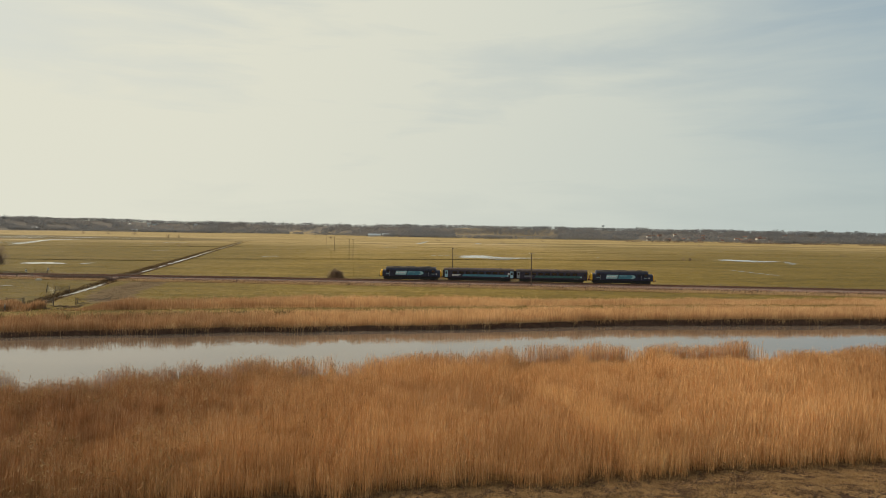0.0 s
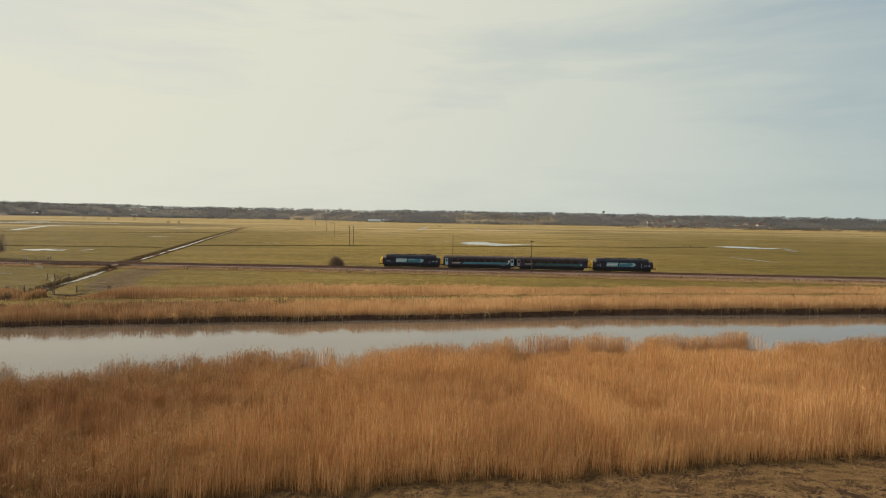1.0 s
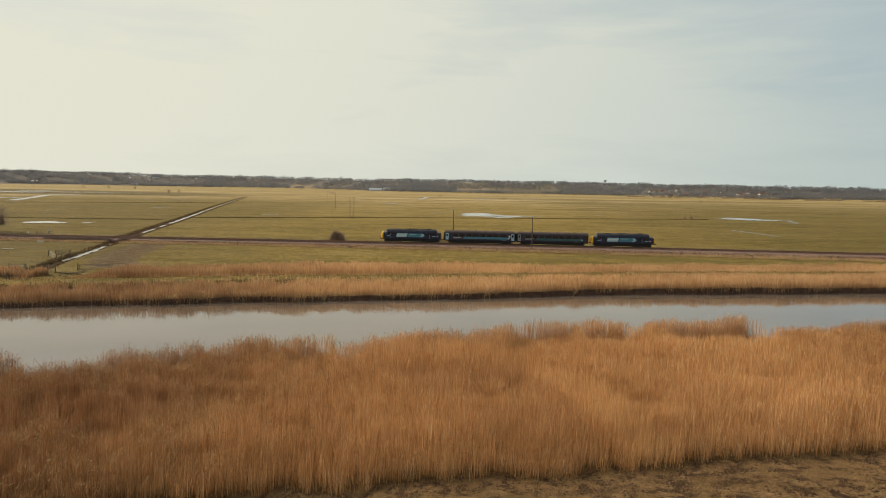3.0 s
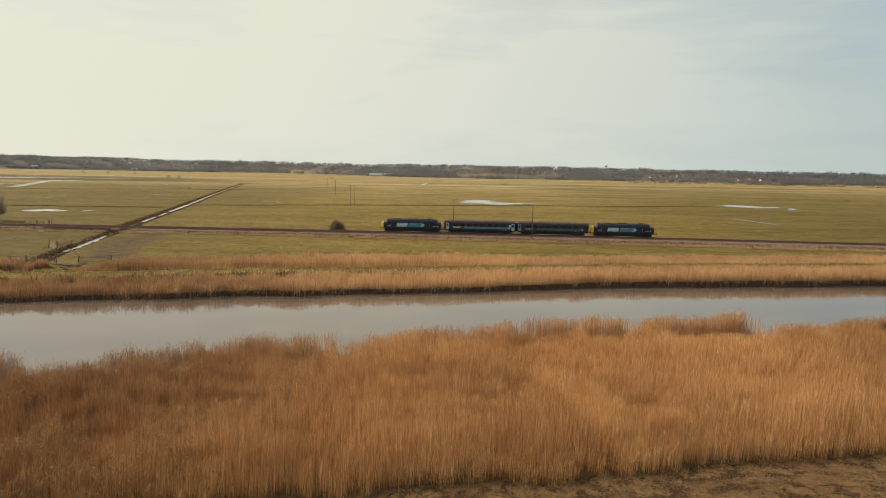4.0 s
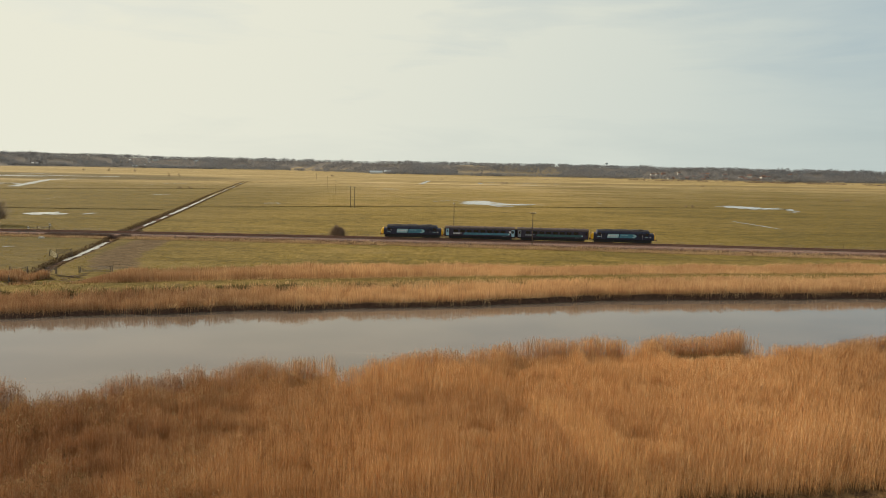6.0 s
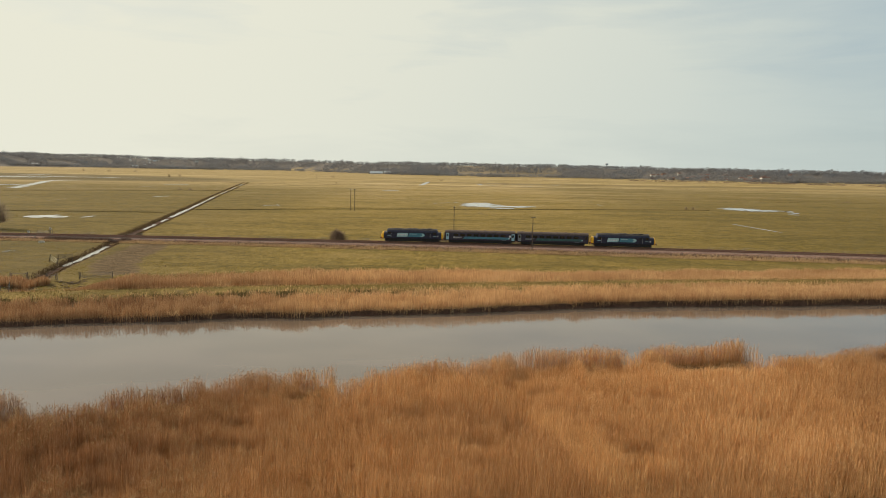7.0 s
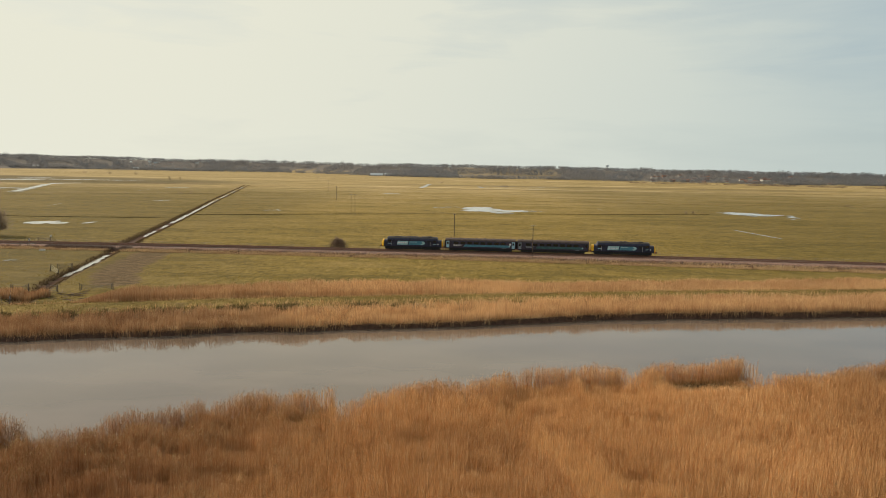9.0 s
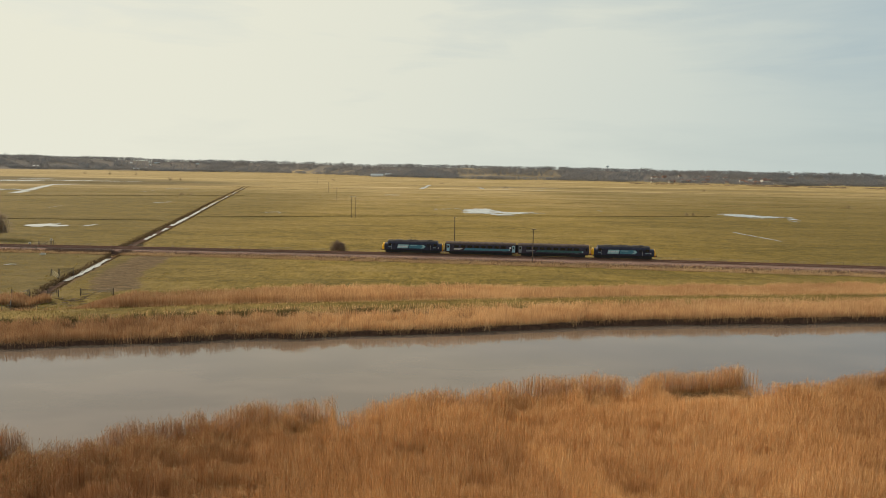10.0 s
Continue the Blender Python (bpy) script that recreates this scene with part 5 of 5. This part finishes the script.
for (ax, ay, ah), (bx, by, bh) in zip(tops, tops[1:]):
    for off in (-0.5, 0.5):
        sp = cable.splines.new("POLY")
        sp.points.add(12)
        for k in range(13):
            t = k / 12
            sag = 4 * t * (1 - t) * 1.2
            sp.points[k].co = (ax + (bx - ax) * t + off, ay + (by - ay) * t, ah + (bh - ah) * t - sag, 1)
cable.materials.append(BLACK)
tagged(new("power_cable", cable), "thin overhead wires sagging between wooden poles", "cable")


# ---- shrubs and trees ----
def twiggy(bm_seed, spread_r, h, count, stem=0.12, low=0.06):
    """Limbs and a ragged crown of bare twigs as arrays of thin blades."""
    r = np.random.default_rng(bm_seed)
    a = r.uniform(0, 2 * math.pi, count)
    el = np.arccos(r.uniform(0, 1, count))
    reach = r.uniform(0.35, 1.0, count) ** 0.6 * (0.75 + 0.5 * lattice(a * 1.6 + bm_seed, el * 2.2, bm_seed))
    px = np.cos(a) * np.sin(el) * spread_r * reach
    py = np.sin(a) * np.sin(el) * spread_r * reach
    pz = h * (low + (1 - low) * np.cos(el) * reach)
    d = np.stack([np.cos(a) * 0.7, np.sin(a) * 0.7, r.uniform(0.2, 1.2, count)], -1) + r.normal(0, 0.4, (count, 3))
    ln = r.uniform(0.12, 0.3, count)[:, None] * h
    d = d / np.linalg.norm(d, axis=1)[:, None] * ln
    side = np.stack([-np.sin(a), np.cos(a), 0 * a], -1) * (r.uniform(0.4, 1.0, count) * stem * 0.4)[:, None]
    p = np.stack([px, py, pz], -1)
    v = np.stack([p - side, p + side, p + d], 1).reshape(-1, 3)
    return v, np.arange(count)[:, None] * 3 + np.array([[0, 1, 2]])


def shrub(name, x, y, r, h, label, category, group="", count=900, seed=1, trunk=0.0):
    root = thing(name, grounded(x, y), seed * 40.0, label, category, group)
    bm = bmesh.new()
    rng2 = random.Random(seed)
    if trunk:
        rod(bm, (0, 0, -0.3), (0.05 * h, 0, trunk), 0.035 * h, 0.02 * h, 8)
    for k in range(9):
        a = rng2.uniform(0, 6.28)
        o = rng2.uniform(0.3, 0.7)
        base = (0.05 * h, 0, trunk) if trunk else (math.cos(a) * r * 0.15, math.sin(a) * r * 0.15, -0.1)
        rod(bm, base, (math.cos(a) * r * o, math.sin(a) * r * o, h * rng2.uniform(0.5, 0.85)), 0.014 * h, 0.004 * h, 6)
    part("trunk" if trunk else "stems", bm, TWIG, root)
    v, f = twiggy(seed, r, h, count, 0.1 + 0.02 * h, 0.22 if trunk else 0.05)
    tagged(part("crown", raw_mesh("crown", v, [f], TWIG), TWIG, root, "ragged bare twigs"), kind="stuff")
    return root


shrub("hawthorn_bush", -38.0, 201.0, 2.6, 3.2, "bare grey-brown hawthorn bush beyond the railway", "bush", count=3200, seed=5)
for k in range(17):
    x = -13.5 + k * 2.05
    shrub("thicket_shrub", x, 202.0 + (k % 3) * 0.7 - 0.02 * x, 1.7, 1.6 + 0.7 * ((k * 7) % 5) / 5, "bare brown shrub in a thicket beyond the railway", "shrub", "thicket beyond the railway", 520, 20 + k)
shrub("bare_tree", -153.5, 214, 4.5, 8.5, "bare leafless tree at the field edge", "tree", "", 1700, 3, 2.0)
for k, (x, y, r, h) in enumerate(((-540, 1205, 5, 7), (-528, 1222, 4, 6), (-249, 578, 2.6, 3.0), (-242, 582, 2.2, 2.6), (135, 416, 1.5, 2.2), (139.5, 417, 1.5, 2.2), (57, 1048, 6, 4), (62, 1050, 5, 4),
                                  (-50, 1304, 7, 5), (316, 568, 4, 2.5), (369, 1065, 5, 4), (130, 1500, 14, 5), (180, 1550, 12, 5), (-300, 1500, 6, 6), (-1100, 1900, 8, 9), (-1000, 1850, 8, 9), (-900, 1800, 7, 8))):
    shrub("marsh_bush", x, y, r, h, "dark solitary bush far out on the marsh", "bush", "bushes on the marsh", 260, 60 + k)


def brush_pile(x, y, seed):
    root = thing("brush_pile", grounded(x, y), 0, "dark fallen branches lying by the gateway", "branches")
    r = random.Random(seed)
    for k in range(14):
        bm = bmesh.new()
        a = r.uniform(0, 6.28)
        ox, oy = r.uniform(-2.2, 2.2), r.uniform(-2.5, 2.5)
        ln = r.uniform(0.8, 2.4)
        rod(bm, (ox, oy, 0.08), (ox + math.cos(a) * ln, oy + math.sin(a) * ln, r.uniform(0.1, 0.6)), 0.07, 0.02, 6)
        part("branch", bm, TWIG, root)


brush_pile(-72.0, 119.8, 2)
brush_pile(-69.6, 116.8, 5)


# dark field drains lined with rushes
def rush_line(name, pts, width, count, label, h=0.6):
    count = int(count * 0.6)
    r = np.random.default_rng(count)
    xs_, ys_ = [], []
    total = sum(math.hypot(b[0] - a[0], b[1] - a[1]) for a, b in zip(pts, pts[1:]))
    for (ax, ay), (bx, by) in zip(pts, pts[1:]):
        k = int(count * math.hypot(bx - ax, by - ay) / total)
        t = r.random(k)
        xs_.append(ax + t * (bx - ax))
        ys_.append(ay + t * (by - ay) + r.normal(0, width / 2, k))
    x, y = np.concatenate(xs_), np.concatenate(ys_)
    blades(name, x, y, r.uniform(0.5, 1.3, len(x)) * h, r.uniform(0.15, 0.4, len(x)), RUSH, label, 0.3, (0, 0), category="vegetation")


RUSH = leafy("rush_stems", [(0.05, 0.04, 0.015), (0.11, 0.08, 0.03), (0.17, 0.13, 0.06)])
rush_line("drain_rushes", [(-330, 292), (-200, 298), (-139, 304)], 0.8, 5000, "dark rushes along a narrow field drain", 0.35)
rush_line("drain_rushes", [(-140, 325), (-67, 355), (39, 387), (149, 415)], 1.0, 11000, "dark rushes along a long field drain", 0.36)
rush_line("drain_rushes", [(-360, 506), (-249, 578), (-200, 600)], 2, 3500, "dark rushes along a distant drain", 0.4)
rush_line("drain_rushes", [(-290, 850), (-60, 900), (300, 930), (700, 980)], 5, 7000, "dark rushes along a far drain", 0.4)
rush_line("drain_rushes", [(-900, 1050), (-280, 880)], 5, 5000, "dark rushes along a far drain", 0.4)
rush_line("drain_rushes", [(60, 560), (250, 560), (520, 590)], 3, 4500, "dark rushes along a field drain", 0.3)


# ---- far woodland and houses ----
def woodland():
    """Leafless trees in thousands: a ragged crown of fine sprays and a trunk to each."""
    r = np.random.default_rng(77)
    n0 = 24500
    u = r.uniform(-0.76, 0.76, n0)
    depth = r.random(n0) ** 1.2 * 560
    ang = np.arctan(u)
    e = wood_edge(np.sin(ang), np.cos(ang))
    d = e + depth - 30
    x, y = d * np.sin(ang), d * np.cos(ang)
    keep = rough_noise(x / 110, y / 60, 71) > np.interp(depth, [0, 60, 450, 560], [0.30, 0.36, 0.34, 0.1])
    open_field = (u > -0.015) & (u < 0.14) & (depth > 45) & (depth < 190)
    open_two = (u > -0.265) & (u < -0.215) & (depth > 70) & (depth < 260)
    village = (u > 0.26) & (u < 0.46) & (depth < 260) & (r.random(n0) < 0.55)
    hamlet = (u > -0.52) & (u < -0.40) & (depth > 120) & (depth < 420) & (r.random(n0) < 0.6)
    keep &= ~open_field & ~open_two & ~village & ~hamlet
    keep &= r.random(n0) < 0.6
    x, y = x[keep], y[keep]
    count = len(x)
    z = ground_z(x, y)
    h = r.uniform(9, 12, count) * (0.5 + 0.95 * rough_noise(x / 90, y / 90, 73)) * np.where(r.random(count) < 0.06, 1.3, 1) * np.interp(np.hypot(x, y), [2400, 4000], [1.0, 1.3])
    tris = 34
    a = r.uniform(0, 2 * math.pi, (count, tris))
    up = r.uniform(0.1, 1.0, (count, tris))
    wide = np.sqrt(np.clip(1 - (up * 1.7 - 0.85) ** 2, 0.05, 1)) * h[:, None] * 0.6 * np.sqrt(r.uniform(0.1, 1, (count, tris)))
    p = np.stack([x[:, None] + np.cos(a) * wide, y[:, None] + np.sin(a) * wide, z[:, None] + up * h[:, None] * 0.95], -1)
    v = np.stack([p + r.normal(0, 1, p.shape) * h[:, None, None] * 0.095 for _ in range(3)], 2)
    trunk = np.stack([np.stack([x - 0.3, y, z - 1], -1), np.stack([x + 0.3, y, z - 1], -1), np.stack([x, y, z + h * 0.7], -1)], 1)
    verts = np.concatenate([v.reshape(-1, 3), trunk.reshape(-1, 3)])
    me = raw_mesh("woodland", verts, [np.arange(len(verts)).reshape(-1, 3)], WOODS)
    tagged(new("woodland", me), "leafless woodland on low hills at the marsh edge, tinted blue-grey for haze", "woodland", kind="stuff")


woodland()


def marsh_edge_hedge():
    r = np.random.default_rng(5)
    u = r.uniform(0.24, 0.70, 900)
    d = np.interp(u, [0.24, 0.7], [1950, 1900]) + r.normal(0, 1, 900) * 60 * (r.random(900) < 0.5)
    keep = rough_noise(u * 60, d / 90, 83) > 0.48
    x, y = d[keep] * np.sin(np.arctan(u[keep])), d[keep] * np.cos(np.arctan(u[keep]))
    k, tris = len(x), 14
    h = r.uniform(2, 4.5, k)
    p = np.stack([x, y, ground_z(x, y)], -1)[:, None] + r.normal(0, 1, (k, tris, 3)) * np.stack([h * 0.7, h * 0.7, h * 0.3], -1)[:, None] + np.array([0, 0, 1.0]) * h[:, None, None] * 0.5
    v = np.stack([p + r.normal(0, 0.6, p.shape) for _ in range(3)], 2).reshape(-1, 3)
    tagged(new("far_hedge", raw_mesh("far_hedge", v, [np.arange(len(v)).reshape(-1, 3)], TWIG)), "broken dark hedge along the far edge of the marsh", "hedge", kind="stuff")


marsh_edge_hedge()


def house(px, d, w, dp, h, wall, roof_mat, label, turn, name="house"):
    """A gabled house with windows, door and chimney, by bearing and distance."""
    x, y = px * d / math.hypot(1, px), d / math.hypot(1, px)
    root = thing(name, grounded(x, y, -0.2), turn, label, name, "houses at the marsh edge")
    bm = bmesh.new()
    slab(bm, [(-dp / 2, -1.5), (dp / 2, -1.5), (dp / 2, h), (0, h + dp * 0.42), (-dp / 2, h)], -w / 2, w / 2)
    bmesh.ops.rotate(bm, verts=bm.verts, matrix=Matrix.Rotation(radians(90), 3, "Z"))
    part("wall", bm, wall, root)
    bm = bmesh.new()
    for s in (-1, 1):
        slab(bm, [(s * (dp / 2 + 0.4), h - 0.2), (0, h + dp * 0.42 + 0.06), (0, h + dp * 0.42 + 0.35), (s * (dp / 2 + 0.4), h + 0.1)], -w / 2 - 0.4, w / 2 + 0.4)
    bmesh.ops.rotate(bm, verts=bm.verts, matrix=Matrix.Rotation(radians(90), 3, "Z"))
    roof = part("roof", bm, roof_mat, root)
    if name == "house":
        bm = bmesh.new()
        box(bm, w * 0.3, w * 0.3 + 0.9, -0.4, 0.4, h, h + dp * 0.42 + 1.3)
        part("chimney", bm, BRICK, roof)
    for k in range(max(2, int(w / 3))):
        cx_ = -w / 2 + (k + 0.5) * w / max(2, int(w / 3))
        for z in ((1.0, 3.4) if h > 4 else (1.0,)):
            bm = bmesh.new()
            box(bm, cx_ - 0.55, cx_ + 0.55, -dp / 2 - 0.06, -dp / 2 + 0.02, z, z + 1.2)
            part("window", bm, PANE, root)
    bm = bmesh.new()
    box(bm, -0.5, 0.5, -dp / 2 - 0.08, -dp / 2 + 0.02, 0, 2.0)
    part("door", bm, WHITE_PAINT, root)


house(-0.135, 2600, 48, 16, 5, RENDERED, ROOF_SHEET, "long pale farm building with grey sheet roof", 4, "barn")
house(-0.118, 2610, 26, 14, 5, RENDERED, ROOF_SHEET, "pale farm shed with grey sheet roof", -8, "barn")
house(-0.50, 3920, 30, 12, 6, RENDERED, ROOF_SHEET, "pale house among bare trees", 10)
house(-0.655, 3850, 34, 12, 6, RENDERED, ROOF_SHEET, "pale house on the wooded hill", -10)
rngh = random.Random(4)
for k in range(9):
    house(-0.51 + 0.11 * rngh.random(), 4000 + rngh.uniform(0, 240), rngh.uniform(10, 19), 8, rngh.choice((3.2, 5.4)), RENDERED, rngh.choice((ROOF_SHEET, ROOF_TILE)), "pale house on the wooded hillside", rngh.uniform(-30, 30))
for k in range(40):
    u = 0.265 + 0.185 * rngh.random() + (0.12 if k % 8 == 0 else 0)
    house(u, float(wood_edge(u, 1.0)) - 20 + rngh.uniform(10, 250), rngh.uniform(10, 16), 8, rngh.choice((3.2, 5.4)), rngh.choice((BRICK, RENDERED, RENDERED)), ROOF_TILE, "village house with tiled roof among bare trees", rngh.uniform(-40, 40))
tx, ty = 0.205 * 2830 / math.hypot(1, 0.205), 2830 / math.hypot(1, 0.205)
tower = thing("water_tower", grounded(tx, ty), 0, "small water tower on the skyline", "tower")
bm = bmesh.new()
for a in range(4):
    rod(bm, (3 * math.cos(a * 1.57), 3 * math.sin(a * 1.57), -1), (2.4 * math.cos(a * 1.57), 2.4 * math.sin(a * 1.57), 15), 0.6, 0.5, 8)
part("legs", bm, ROOF_SHEET, tower)
bm = bmesh.new()
rod(bm, (0, 0, 14.5), (0, 0, 20), 5.5, 6.5, 20)
rod(bm, (0, 0, 20), (0, 0, 21.5), 6.5, 1.0, 20)
part("tank", bm, ROOF_SHEET, tower)
